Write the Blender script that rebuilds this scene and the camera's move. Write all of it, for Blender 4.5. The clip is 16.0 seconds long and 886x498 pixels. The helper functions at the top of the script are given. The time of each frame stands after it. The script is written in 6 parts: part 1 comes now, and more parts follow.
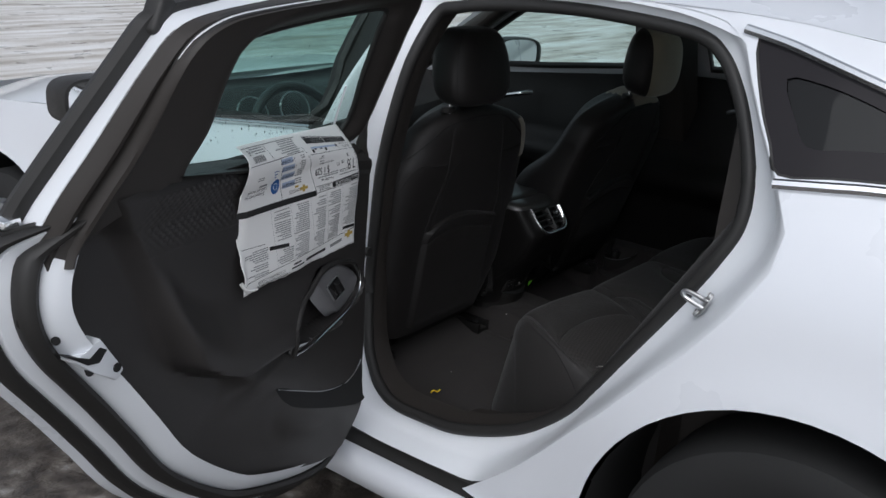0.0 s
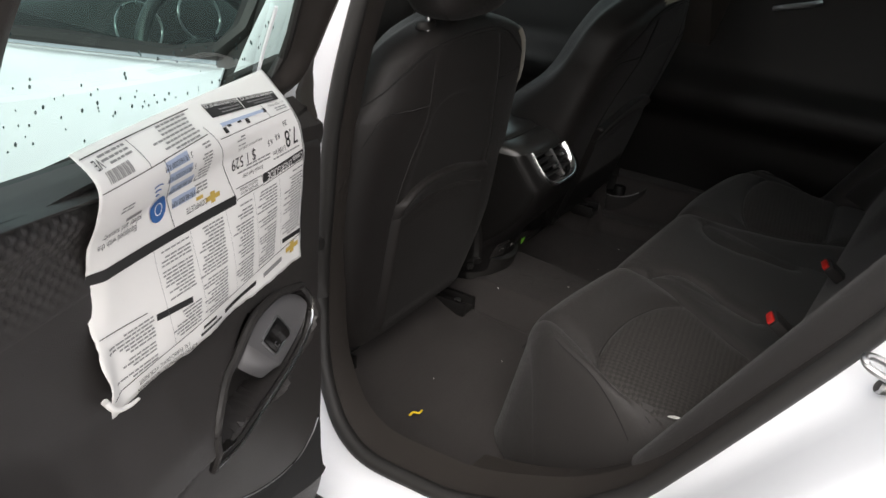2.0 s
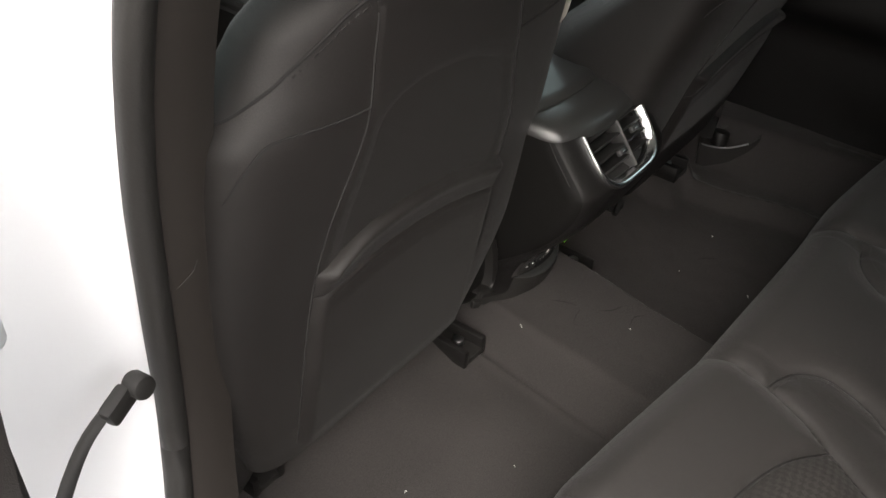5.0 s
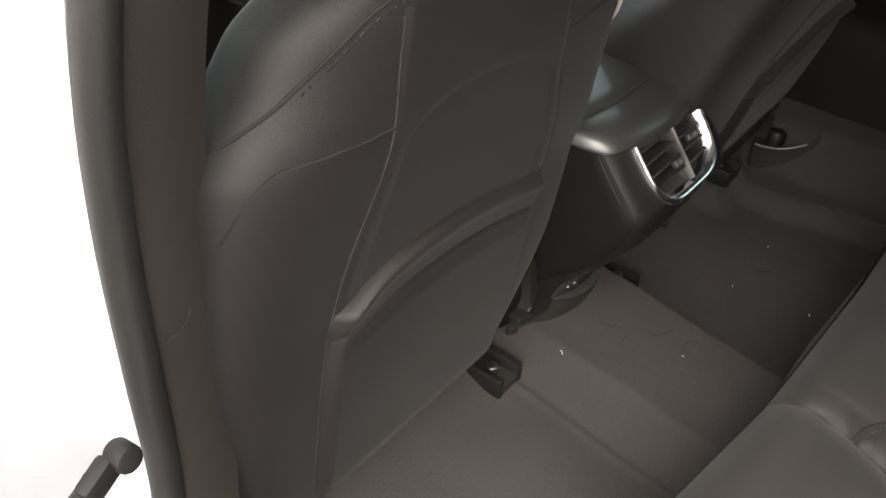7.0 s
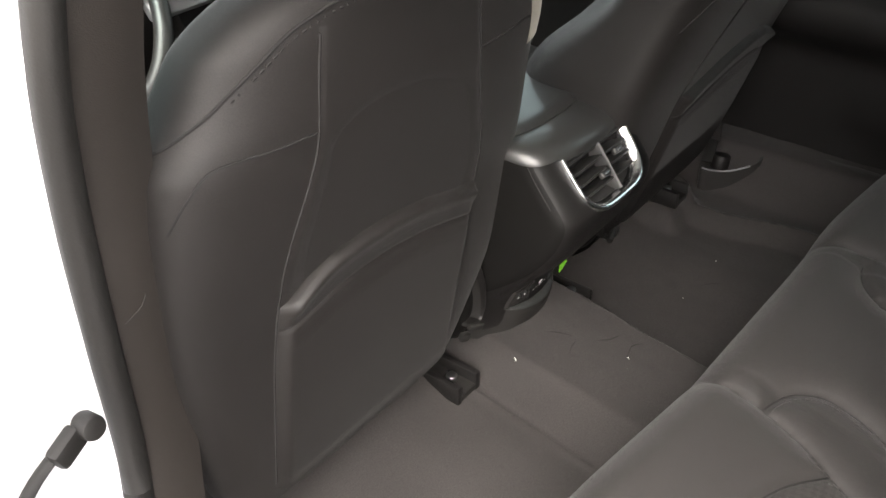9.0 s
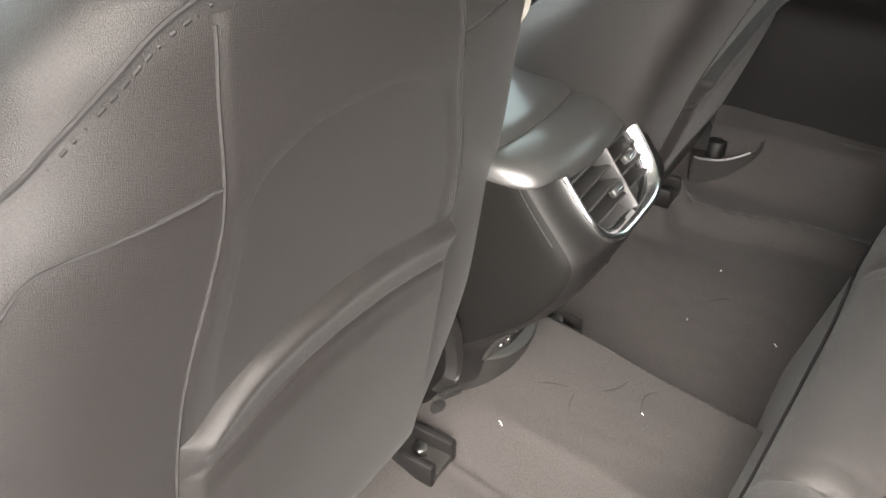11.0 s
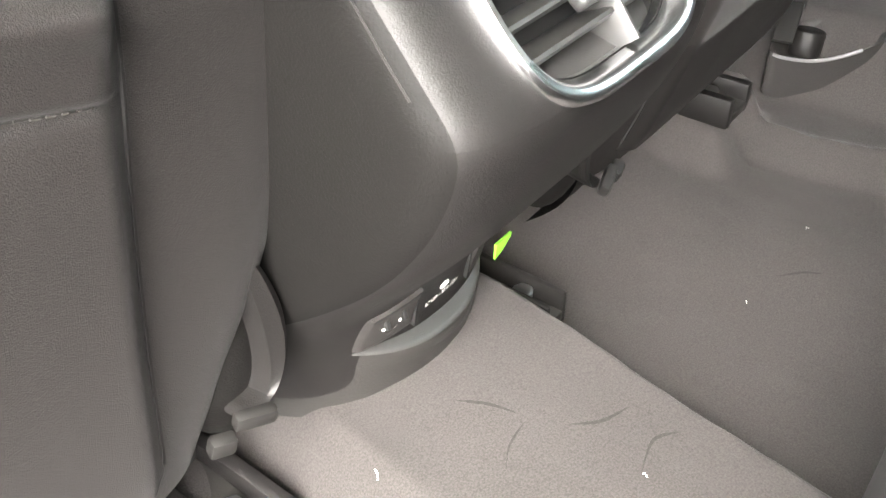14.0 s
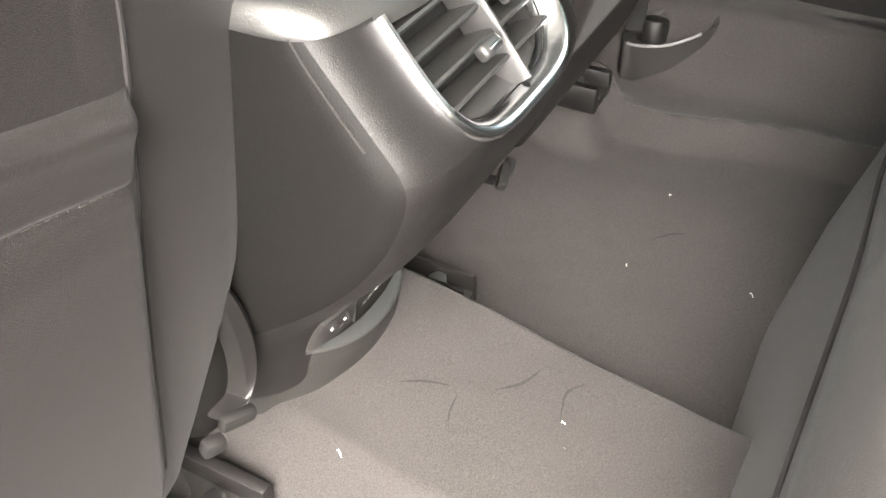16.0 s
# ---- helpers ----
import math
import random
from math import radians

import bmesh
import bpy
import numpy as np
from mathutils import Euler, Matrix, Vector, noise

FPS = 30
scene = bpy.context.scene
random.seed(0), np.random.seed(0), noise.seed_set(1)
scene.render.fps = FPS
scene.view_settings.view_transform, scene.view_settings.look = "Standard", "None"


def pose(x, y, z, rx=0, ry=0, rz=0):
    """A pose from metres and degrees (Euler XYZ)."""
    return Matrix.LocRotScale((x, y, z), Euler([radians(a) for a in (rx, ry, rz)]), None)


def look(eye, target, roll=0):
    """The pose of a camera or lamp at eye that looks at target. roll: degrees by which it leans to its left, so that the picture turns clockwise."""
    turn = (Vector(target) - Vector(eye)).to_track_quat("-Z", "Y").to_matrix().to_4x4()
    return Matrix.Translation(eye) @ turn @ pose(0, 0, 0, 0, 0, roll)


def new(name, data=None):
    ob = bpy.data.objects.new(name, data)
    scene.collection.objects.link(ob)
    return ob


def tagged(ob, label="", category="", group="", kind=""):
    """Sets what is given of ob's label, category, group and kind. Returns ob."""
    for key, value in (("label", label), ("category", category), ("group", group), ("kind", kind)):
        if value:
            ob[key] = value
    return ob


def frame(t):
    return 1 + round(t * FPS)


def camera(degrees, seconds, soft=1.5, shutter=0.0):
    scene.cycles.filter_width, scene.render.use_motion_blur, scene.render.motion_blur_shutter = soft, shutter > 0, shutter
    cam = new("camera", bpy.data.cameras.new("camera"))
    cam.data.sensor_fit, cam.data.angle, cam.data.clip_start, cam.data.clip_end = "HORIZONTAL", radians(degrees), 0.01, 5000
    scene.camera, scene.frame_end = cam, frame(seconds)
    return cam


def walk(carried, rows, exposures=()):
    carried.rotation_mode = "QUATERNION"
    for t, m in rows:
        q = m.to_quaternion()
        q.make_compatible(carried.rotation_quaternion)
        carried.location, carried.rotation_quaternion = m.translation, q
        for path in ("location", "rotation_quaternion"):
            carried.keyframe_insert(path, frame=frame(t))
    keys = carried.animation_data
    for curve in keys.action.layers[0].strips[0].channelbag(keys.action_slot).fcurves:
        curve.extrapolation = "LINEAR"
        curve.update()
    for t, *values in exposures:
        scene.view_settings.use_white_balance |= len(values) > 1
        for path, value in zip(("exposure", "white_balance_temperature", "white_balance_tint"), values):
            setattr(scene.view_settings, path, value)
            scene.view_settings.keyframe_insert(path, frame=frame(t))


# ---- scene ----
cam = camera(52.6, 16.0)
PATH = [
    (0, (-2.325, -0.294, 1.461), (-0.818, 0.85, 0.813), 2.7),
    (0.5, (-2.173, -0.221, 1.453), (-0.721, 0.973, 0.771), 2.8),
    (1, (-2.027, -0.109, 1.448), (-0.604, 1.081, 0.7), 3.2),
    (1.5, (-1.905, 0.087, 1.415), (-0.422, 1.147, 0.593), 2.9),
    (2, (-1.792, 0.238, 1.402), (-0.274, 1.184, 0.508), 2.8),
    (2.5, (-1.621, 0.364, 1.379), (-0.111, 1.278, 0.439), 3.3),
    (3, (-1.455, 0.469, 1.356), (0.036, 1.316, 0.325), 3.1),
    (3.5, (-1.333, 0.586, 1.325), (0.157, 1.324, 0.215), 3.3),
    (4, (-1.237, 0.628, 1.314), (0.201, 1.385, 0.148), 3.1),
    (4.5, (-1.115, 0.596, 1.318), (0.197, 1.506, 0.114), 3.7),
    (7, (-0.921, 0.695, 1.27), (0.292, 1.666, 0.012), 1.2),
    (7.5, (-0.952, 0.619, 1.278), (0.273, 1.65, 0.079), 1.0),
    (8, (-0.96, 0.562, 1.287), (0.256, 1.658, 0.138), -0.7),
    (8.5, (-0.973, 0.544, 1.279), (0.249, 1.636, 0.132), -0.9),
    (9, (-0.969, 0.557, 1.278), (0.3, 1.597, 0.134), -1.5),
    (9.5, (-0.94, 0.596, 1.287), (0.399, 1.551, 0.15), -1.5),
    (12, (-0.565, 0.833, 1.016), (0.726, 1.681, -0.254), 0.2),
    (12.5, (-0.464, 0.823, 0.932), (0.704, 1.755, -0.398), -0.4),
    (13, (-0.4, 0.826, 0.859), (0.803, 1.831, -0.382), -0.5),
    (13.5, (-0.368, 0.848, 0.828), (0.842, 1.871, -0.392), -1.8),
    (14, (-0.361, 0.859, 0.827), (0.853, 1.849, -0.417), -1.7),
    (14.5, (-0.367, 0.86, 0.824), (0.845, 1.82, -0.445), -2.2),
    (15, (-0.384, 0.86, 0.849), (0.873, 1.767, -0.414), -0.3),
    (15.5, (-0.412, 0.867, 0.879), (0.837, 1.76, -0.402), -1.0),
    (16, (-0.431, 0.853, 0.905), (0.9, 1.594, -0.391), -1.3),
]
EXPOSURES = [(0, -0.55, 6050, 10), (1.0, -0.15, 6250, 10), (1.5, 0.28, 6400, 11), (2.5, 0.55, 7000, 12), (3.5, 0.8, 6600, 10), (4.5, 1.3, 6900, 11), (7.0, 2.1, 7000, 12),
             (9.0, 2.45, 6900, 12), (9.5, 2.85, 6950, 13), (12.0, 3.88, 7000, 11), (12.5, 3.9, 6950, 11), (13.0, 4.5, 6800, 10), (13.5, 4.7, 6750, 10), (14.5, 4.9, 6850, 10), (15.2, 5.15, 6850, 10), (15.5, 4.9, 6950, 11), (16.0, 4.52, 7000, 11)]
walk(cam, [(t, look(e, g, r)) for t, e, g, r in PATH], EXPOSURES)

# ---- world and light: an overcast winter day ----
SUN_ELEV, SUN_ROT = radians(51), radians(-117)
world = bpy.data.worlds.new("overcast_sky")
scene.world = world
world.use_nodes = True
wn, wl = world.node_tree.nodes, world.node_tree.links
sky = wn.new("ShaderNodeTexSky")
sky.sky_type = 'NISHITA'
sky.sun_disc = False
sky.sun_elevation, sky.sun_rotation = SUN_ELEV, SUN_ROT
sky.dust_density, sky.air_density = 4.0, 1.0
grey = wn.new("ShaderNodeHueSaturation")
grey.inputs["Saturation"].default_value = 0.25
wl.new(sky.outputs["Color"], grey.inputs["Color"])
wl.new(grey.outputs["Color"], wn["Background"].inputs["Color"])
wn["Background"].inputs["Strength"].default_value = 0.20
sun = new("sun", bpy.data.lights.new("sun", 'SUN'))
sun.data.energy, sun.data.angle, sun.data.color = 0.7, radians(60), (1.0, 0.97, 0.93)
sun.matrix_world = look((-4.4, -1.6, 6.9), (0, 0.6, 0.6))


# ---- materials ----
def material(name, color, rough=0.5, metal=0.0, spec=0.5, coat=0.0, vary=0.0, vary_scale=6.0, grain=0.0, grain_scale=300.0,
             color2=None, bump=0.0, bump_scale=200.0, rough_vary=0.0, sheen=0.0, weave=0.0, weave_scale=700.0):
    m = bpy.data.materials.new(name)
    m.use_nodes = True
    n, l = m.node_tree.nodes, m.node_tree.links
    b = n["Principled BSDF"]
    b.inputs["Base Color"].default_value = (*color, 1)
    b.inputs["Roughness"].default_value = rough
    b.inputs["Metallic"].default_value = metal
    b.inputs["Specular IOR Level"].default_value = spec
    b.inputs["Coat Weight"].default_value = coat
    b.inputs["Coat Roughness"].default_value = 0.06
    b.inputs["Sheen Weight"].default_value = sheen
    b.inputs["Sheen Roughness"].default_value = 0.4
    tc = n.new("ShaderNodeTexCoord")
    if vary or grain:
        big = n.new("ShaderNodeTexNoise")
        big.inputs["Scale"].default_value = vary_scale
        big.inputs["Detail"].default_value = 5
        fine = n.new("ShaderNodeTexNoise")
        fine.inputs["Scale"].default_value = grain_scale
        fine.inputs["Detail"].default_value = 2
        l.new(tc.outputs["Object"], big.inputs["Vector"])
        l.new(tc.outputs["Object"], fine.inputs["Vector"])
        mixa = n.new("ShaderNodeMix")
        mixa.data_type = 'RGBA'
        c2 = color2 or tuple(min(1, c * (1 + vary)) for c in color)
        mixa.inputs[6].default_value = (*(color if color2 else tuple(c * (1 - vary) for c in color)), 1)
        mixa.inputs[7].default_value = (*c2, 1)
        l.new(big.outputs["Fac"], mixa.inputs[0])
        mixb = n.new("ShaderNodeMix")
        mixb.data_type = 'RGBA'
        mixb.blend_type = 'MULTIPLY'
        mixb.inputs[0].default_value = 1.0
        rng = n.new("ShaderNodeMapRange")
        rng.inputs["From Min"].default_value, rng.inputs["From Max"].default_value = 0.3, 0.7
        rng.inputs["To Min"].default_value, rng.inputs["To Max"].default_value = 1 - grain, 1 + grain
        l.new(fine.outputs["Fac"], rng.inputs["Value"])
        l.new(mixa.outputs[2], mixb.inputs[6])
        l.new(rng.outputs["Result"], mixb.inputs[7])
        l.new(mixb.outputs[2], b.inputs["Base Color"])
        if rough_vary:
            rr = n.new("ShaderNodeMapRange")
            rr.inputs["From Min"].default_value, rr.inputs["From Max"].default_value = 0.3, 0.7
            rr.inputs["To Min"].default_value, rr.inputs["To Max"].default_value = rough - rough_vary, rough + rough_vary
            l.new(big.outputs["Fac"], rr.inputs["Value"])
            l.new(rr.outputs["Result"], b.inputs["Roughness"])
    height = None
    if bump:
        bn = n.new("ShaderNodeTexNoise")
        bn.inputs["Scale"].default_value = bump_scale
        bn.inputs["Detail"].default_value = 3
        l.new(tc.outputs["Object"], bn.inputs["Vector"])
        height = bn.outputs["Fac"]
    if weave:
        wa = n.new("ShaderNodeTexWave")
        wa.wave_type, wa.bands_direction = 'BANDS', 'DIAGONAL'
        wa.inputs["Scale"].default_value = weave_scale / 6.28
        wa.inputs["Distortion"].default_value = 0.6
        l.new(tc.outputs["Object"], wa.inputs["Vector"])
        height = wa.outputs["Fac"]
        bump = weave
    if height:
        bp = n.new("ShaderNodeBump")
        bp.inputs["Strength"].default_value = min(1.0, bump)
        bp.inputs["Distance"].default_value = 0.0008
        l.new(height, bp.inputs["Height"])
        l.new(bp.outputs["Normal"], b.inputs["Normal"])
    return m


def glass_material(name, tint, gloss_rough=0.02, gloss=0.7):
    m = bpy.data.materials.new(name)
    m.use_nodes = True
    n, l = m.node_tree.nodes, m.node_tree.links
    n.remove(n["Principled BSDF"])
    tr, gl, fr, mx = (n.new("ShaderNodeBsdfTransparent"), n.new("ShaderNodeBsdfGlossy"), n.new("ShaderNodeLayerWeight"), n.new("ShaderNodeMixShader"))
    tr.inputs["Color"].default_value = (*tint, 1)
    gl.inputs["Roughness"].default_value = gloss_rough
    pw, sc = n.new("ShaderNodeMath"), n.new("ShaderNodeMath")
    pw.operation, pw.inputs[1].default_value = 'POWER', 4.0
    sc.operation, sc.inputs[1].default_value, sc.inputs[2].default_value = 'MULTIPLY_ADD', gloss, 0.045
    fr.inputs["Blend"].default_value = 0.5
    l.new(fr.outputs["Facing"], pw.inputs[0])
    l.new(pw.outputs[0], sc.inputs[0])
    l.new(sc.outputs[0], mx.inputs[0])
    l.new(tr.outputs[0], mx.inputs[1])
    l.new(gl.outputs[0], mx.inputs[2])
    l.new(mx.outputs[0], n["Material Output"].inputs["Surface"])
    return m


def add_checks(m, size, amount):
    """A small woven check: darker and raised squares over the material's own colour."""
    n, l = m.node_tree.nodes, m.node_tree.links
    b = n["Principled BSDF"]
    old = b.inputs["Base Color"].links[0].from_socket
    tc, mp, ck, mx = n.new("ShaderNodeTexCoord"), n.new("ShaderNodeMapping"), n.new("ShaderNodeTexChecker"), n.new("ShaderNodeMix")
    mp.inputs["Rotation"].default_value = (0, 0, 0.6)
    mp.inputs["Scale"].default_value = (1, 1, 0)
    ck.inputs["Scale"].default_value = 1 / size
    ck.inputs["Color1"].default_value = (1 + amount,) * 3 + (1,)
    ck.inputs["Color2"].default_value = (1 - amount,) * 3 + (1,)
    mx.data_type, mx.blend_type = 'RGBA', 'MULTIPLY'
    mx.inputs[0].default_value = 1.0
    l.new(tc.outputs["Object"], mp.inputs["Vector"])
    l.new(mp.outputs["Vector"], ck.inputs["Vector"])
    l.new(old, mx.inputs[6])
    l.new(ck.outputs["Color"], mx.inputs[7])
    l.new(mx.outputs[2], b.inputs["Base Color"])


PAINT = material("white_paint", (0.73, 0.75, 0.79), 0.28, coat=0.8, vary=0.02, vary_scale=3, rough_vary=0.01)
JAMB = material("white_jamb_paint", (0.78, 0.80, 0.83), 0.4, coat=0.3, vary=0.04, vary_scale=5, rough_vary=0.1)
DOORTRIM = material("dark_door_trim", (0.029, 0.0265, 0.0255), 0.44, spec=0.45, vary=0.12, grain=0.12, grain_scale=900, bump=0.45, bump_scale=900, rough_vary=0.06)
PLASTIC = material("black_grained_plastic", (0.024, 0.0224, 0.0216), 0.48, spec=0.35, vary=0.15, grain=0.15, grain_scale=900, bump=0.5, bump_scale=900, rough_vary=0.06)
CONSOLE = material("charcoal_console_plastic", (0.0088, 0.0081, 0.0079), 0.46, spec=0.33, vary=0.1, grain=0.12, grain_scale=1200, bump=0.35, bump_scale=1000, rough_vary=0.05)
SOFT = material("soft_touch_charcoal", (0.030, 0.030, 0.029), 0.34, spec=0.9, coat=0.25, vary=0.1, grain=0.1, grain_scale=1300, bump=0.4, bump_scale=1100)
FABRIC = material("charcoal_seat_fabric", (0.0112, 0.0096, 0.0091), 0.52, spec=0.42, vary=0.18, vary_scale=5, grain=0.55, grain_scale=900, sheen=0.06, bump=0.6, bump_scale=1300)
# same cloth as the front seats, coloured lighter for the light on the bench
BENCH = material("grey_bench_cloth", (0.0245, 0.0222, 0.0212), 0.56, spec=0.42, vary=0.15, vary_scale=5, grain=0.5, grain_scale=1000, sheen=0.12, bump=0.7, bump_scale=1300)
INSERT = material("ribbed_seat_insert", (0.029, 0.0265, 0.025), 0.80, spec=0.28, vary=0.12, grain=0.4, grain_scale=700, sheen=0.08, bump=0.7, bump_scale=1000)
add_checks(INSERT, 0.0065, 0.22)
CARPET = material("dark_grey_carpet", (0.040, 0.0365, 0.0355), 0.95, spec=0.2, vary=0.22, vary_scale=7, grain=0.30, grain_scale=750, bump=0.6, bump_scale=850, sheen=0.1)
RUBBER = material("black_rubber", (0.016, 0.015, 0.014), 0.55, vary=0.2, bump=0.3, bump_scale=500)
TRIM = material("dark_brown_black_trim", (0.034, 0.0295, 0.0265), 0.5, spec=0.35, vary=0.12, grain=0.1, grain_scale=800, bump=0.35, bump_scale=900)
SHELL = material("black_shell_plastic", (0.006, 0.0056, 0.0053), 0.6, spec=0.15, vary=0.15, bump=0.4, bump_scale=700)
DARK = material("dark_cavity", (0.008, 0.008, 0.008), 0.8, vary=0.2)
CHROME = material("bright_chrome", (0.88, 0.89, 0.9), 0.20, metal=1.0, vary=0.03)
SATIN = material("satin_silver", (0.45, 0.45, 0.46), 0.3, metal=0.8, vary=0.06, rough_vary=0.05)
STEEL = material("zinc_steel", (0.5, 0.5, 0.5), 0.3, metal=1.0, vary=0.15, vary_scale=40)
SLAT = material("black_vent_plastic", (0.030, 0.0295, 0.029), 0.36, spec=0.6, vary=0.1, bump=0.2, bump_scale=900)
BEZEL = material("grey_bezel", (0.26, 0.255, 0.26), 0.38, metal=0.5, vary=0.05, bump=0.2, bump_scale=900)
CLIPGREY = material("grey_clip", (0.013, 0.0125, 0.012), 0.55, spec=0.25, vary=0.1)
# also paints the light on the passenger seat's shoulder
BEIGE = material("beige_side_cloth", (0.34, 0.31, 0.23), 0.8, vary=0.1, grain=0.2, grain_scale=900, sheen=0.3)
SEAM = material("dark_seam_thread", (0.012, 0.011, 0.011), 0.9, vary=0.2)
STITCH = material("grey_stitching", (0.036, 0.033, 0.031), 0.8, vary=0.2)
LINER = material("pale_headliner", (0.62, 0.61, 0.58), 0.95, vary=0.05, bump=0.4, bump_scale=700)
PAPER = material("white_paper", (0.86, 0.85, 0.83), 0.6, vary=0.03, vary_scale=15)
INK = material("black_ink", (0.02, 0.02, 0.02), 0.6, vary=0.1)
GREYINK = material("grey_small_print", (0.26, 0.26, 0.26), 0.6, vary=0.1)
BLUEINK = material("blue_ink", (0.03, 0.12, 0.35), 0.6, vary=0.1)
PALEBLUE = material("pale_blue_ink", (0.42, 0.50, 0.66), 0.6, vary=0.1)
GOLD = material("gold_ink", (0.6, 0.42, 0.1), 0.5, vary=0.1)
RED = material("red_plastic", (0.55, 0.02, 0.015), 0.35, vary=0.1)
YELLOW = material("yellow_scrap", (0.85, 0.6, 0.02), 0.5, vary=0.1)
GREEN = material("lime_green_plastic", (0.25, 0.75, 0.05), 0.5, vary=0.1)
WHITEBIT = material("white_lint", (0.75, 0.73, 0.7), 0.8, vary=0.1)
TYRE = material("black_tyre", (0.014, 0.014, 0.014), 0.8, vary=0.3, bump=0.5, bump_scale=120)
ALLOY = material("grey_alloy", (0.45, 0.46, 0.48), 0.3, metal=0.9, vary=0.06)
CLEAR = glass_material("clear_windscreen_glass", (0.86, 0.92, 0.89))
GLASS = glass_material("green_tinted_glass", (0.66, 0.84, 0.80))
DARKGLASS = glass_material("dark_quarter_glass", (0.10, 0.115, 0.11), gloss=0.18)
FRIT = material("black_glass_border", (0.018, 0.016, 0.018), 0.10, spec=0.22, vary=0.05)
MIRROR = material("mirror_glass", (0.9, 0.9, 0.9), 0.01, metal=1.0, vary=0.01)


def ground_material():
    m = bpy.data.materials.new("wet_gravel_and_ice")
    m.use_nodes = True
    n, l = m.node_tree.nodes, m.node_tree.links
    b = n["Principled BSDF"]
    tc = n.new("ShaderNodeTexCoord")

    def tex(scale, detail=6, stretch=(1, 1, 1)):
        mp = n.new("ShaderNodeMapping")
        mp.inputs["Scale"].default_value = stretch
        t = n.new("ShaderNodeTexNoise")
        t.inputs["Scale"].default_value, t.inputs["Detail"].default_value = scale, detail
        l.new(tc.outputs["Object"], mp.inputs["Vector"])
        l.new(mp.outputs["Vector"], t.inputs["Vector"])
        return t.outputs["Fac"]

    def ramp(f, stops):
        r = n.new("ShaderNodeValToRGB")
        e = r.color_ramp.elements
        e[0].position, e[0].color = stops[0][0], (*stops[0][1], 1)
        e[1].position, e[1].color = stops[-1][0], (*stops[-1][1], 1)
        for p, c in stops[1:-1]:
            k = e.new(p)
            k.color = (*c, 1)
        l.new(f, r.inputs["Fac"])
        return r.outputs["Color"]
    gravel = ramp(tex(14, 10), [(0.3, (0.025, 0.02, 0.017)), (0.5, (0.06, 0.05, 0.042)), (0.62, (0.12, 0.105, 0.09)), (0.75, (0.30, 0.29, 0.28))])
    ice = ramp(tex(1.6, 10, (0.35, 1.6, 1)), [(0.32, (0.34, 0.30, 0.25)), (0.48, (0.60, 0.57, 0.53)), (0.66, (0.82, 0.81, 0.80))])
    sep = n.new("ShaderNodeSeparateXYZ")
    l.new(tc.outputs["Object"], sep.inputs[0])
    ln = n.new("ShaderNodeVectorMath")
    ln.operation = 'DISTANCE'
    ln.inputs[1].default_value = (-0.8, 0.8, 0)
    l.new(tc.outputs["Object"], ln.inputs[0])
    add = n.new("ShaderNodeMath")
    add.operation = 'MULTIPLY_ADD'
    add.inputs[1].default_value = 0.16
    add.inputs[2].default_value = -0.48
    l.new(ln.outputs["Value"], add.inputs[0])
    ad2 = n.new("ShaderNodeMath")
    ad2.operation = 'ADD'
    l.new(add.outputs[0], ad2.inputs[0])
    l.new(tex(0.9, 6), ad2.inputs[1])
    fac = ramp(ad2.outputs[0], [(0.42, (0, 0, 0)), (0.62, (1, 1, 1))])
    mx = n.new("ShaderNodeMix")
    mx.data_type = 'RGBA'
    l.new(fac, mx.inputs[0])
    l.new(gravel, mx.inputs[6])
    l.new(ice, mx.inputs[7])
    l.new(mx.outputs[2], b.inputs["Base Color"])
    rr = ramp(tex(3, 4), [(0.35, (0.25,) * 3), (0.65, (0.7,) * 3)])
    l.new(rr, b.inputs["Roughness"])
    bp = n.new("ShaderNodeBump")
    bp.inputs["Strength"].default_value, bp.inputs["Distance"].default_value = 0.8, 0.02
    l.new(tex(22, 10), bp.inputs["Height"])
    l.new(bp.outputs["Normal"], b.inputs["Normal"])
    return m


GROUND = ground_material()


# ---- building helpers ----
def thing(name, at, label, category, group="", kind=""):
    ob = new(name)
    ob.location = at
    ob.empty_display_size = 0.05
    return tagged(ob, label, category, group, kind)


def part(name, bm, mat, parent, label="", smooth=True, bevel=0.0, kind=""):
    me = bpy.data.meshes.new(name)
    if bevel:
        bmesh.ops.bevel(bm, geom=bm.edges[:], offset=bevel, segments=2, profile=0.5, affect='EDGES', clamp_overlap=True)
    bmesh.ops.recalc_face_normals(bm, faces=bm.faces[:])
    for f in bm.faces:
        f.smooth = smooth
    bm.to_mesh(me)
    bm.free()
    if smooth:
        me.set_sharp_from_angle(angle=radians(42))
    ob = new(name, me)
    for mt in (mat if isinstance(mat, (list, tuple)) else [mat]):
        me.materials.append(mt)
    if parent:
        ob.parent = parent
        if parent.type == 'EMPTY':
            ob.matrix_parent_inverse = Matrix.Translation(parent.location).inverted()
    if label or kind:
        tagged(ob, label, kind=kind)
    return ob


def two_tone(ob, co, no, mat):
    """Cuts a mesh along a plane and gives the part ahead of it a second material."""
    bm = bmesh.new()
    bm.from_mesh(ob.data)
    bmesh.ops.bisect_plane(bm, geom=bm.verts[:] + bm.edges[:] + bm.faces[:], plane_co=co, plane_no=no)
    bm.to_mesh(ob.data)
    bm.free()
    ob.data.materials.append(mat)
    k = len(ob.data.materials) - 1
    for f in ob.data.polygons:
        if (f.center - Vector(co)).dot(Vector(no)) > 0:
            f.material_index = k


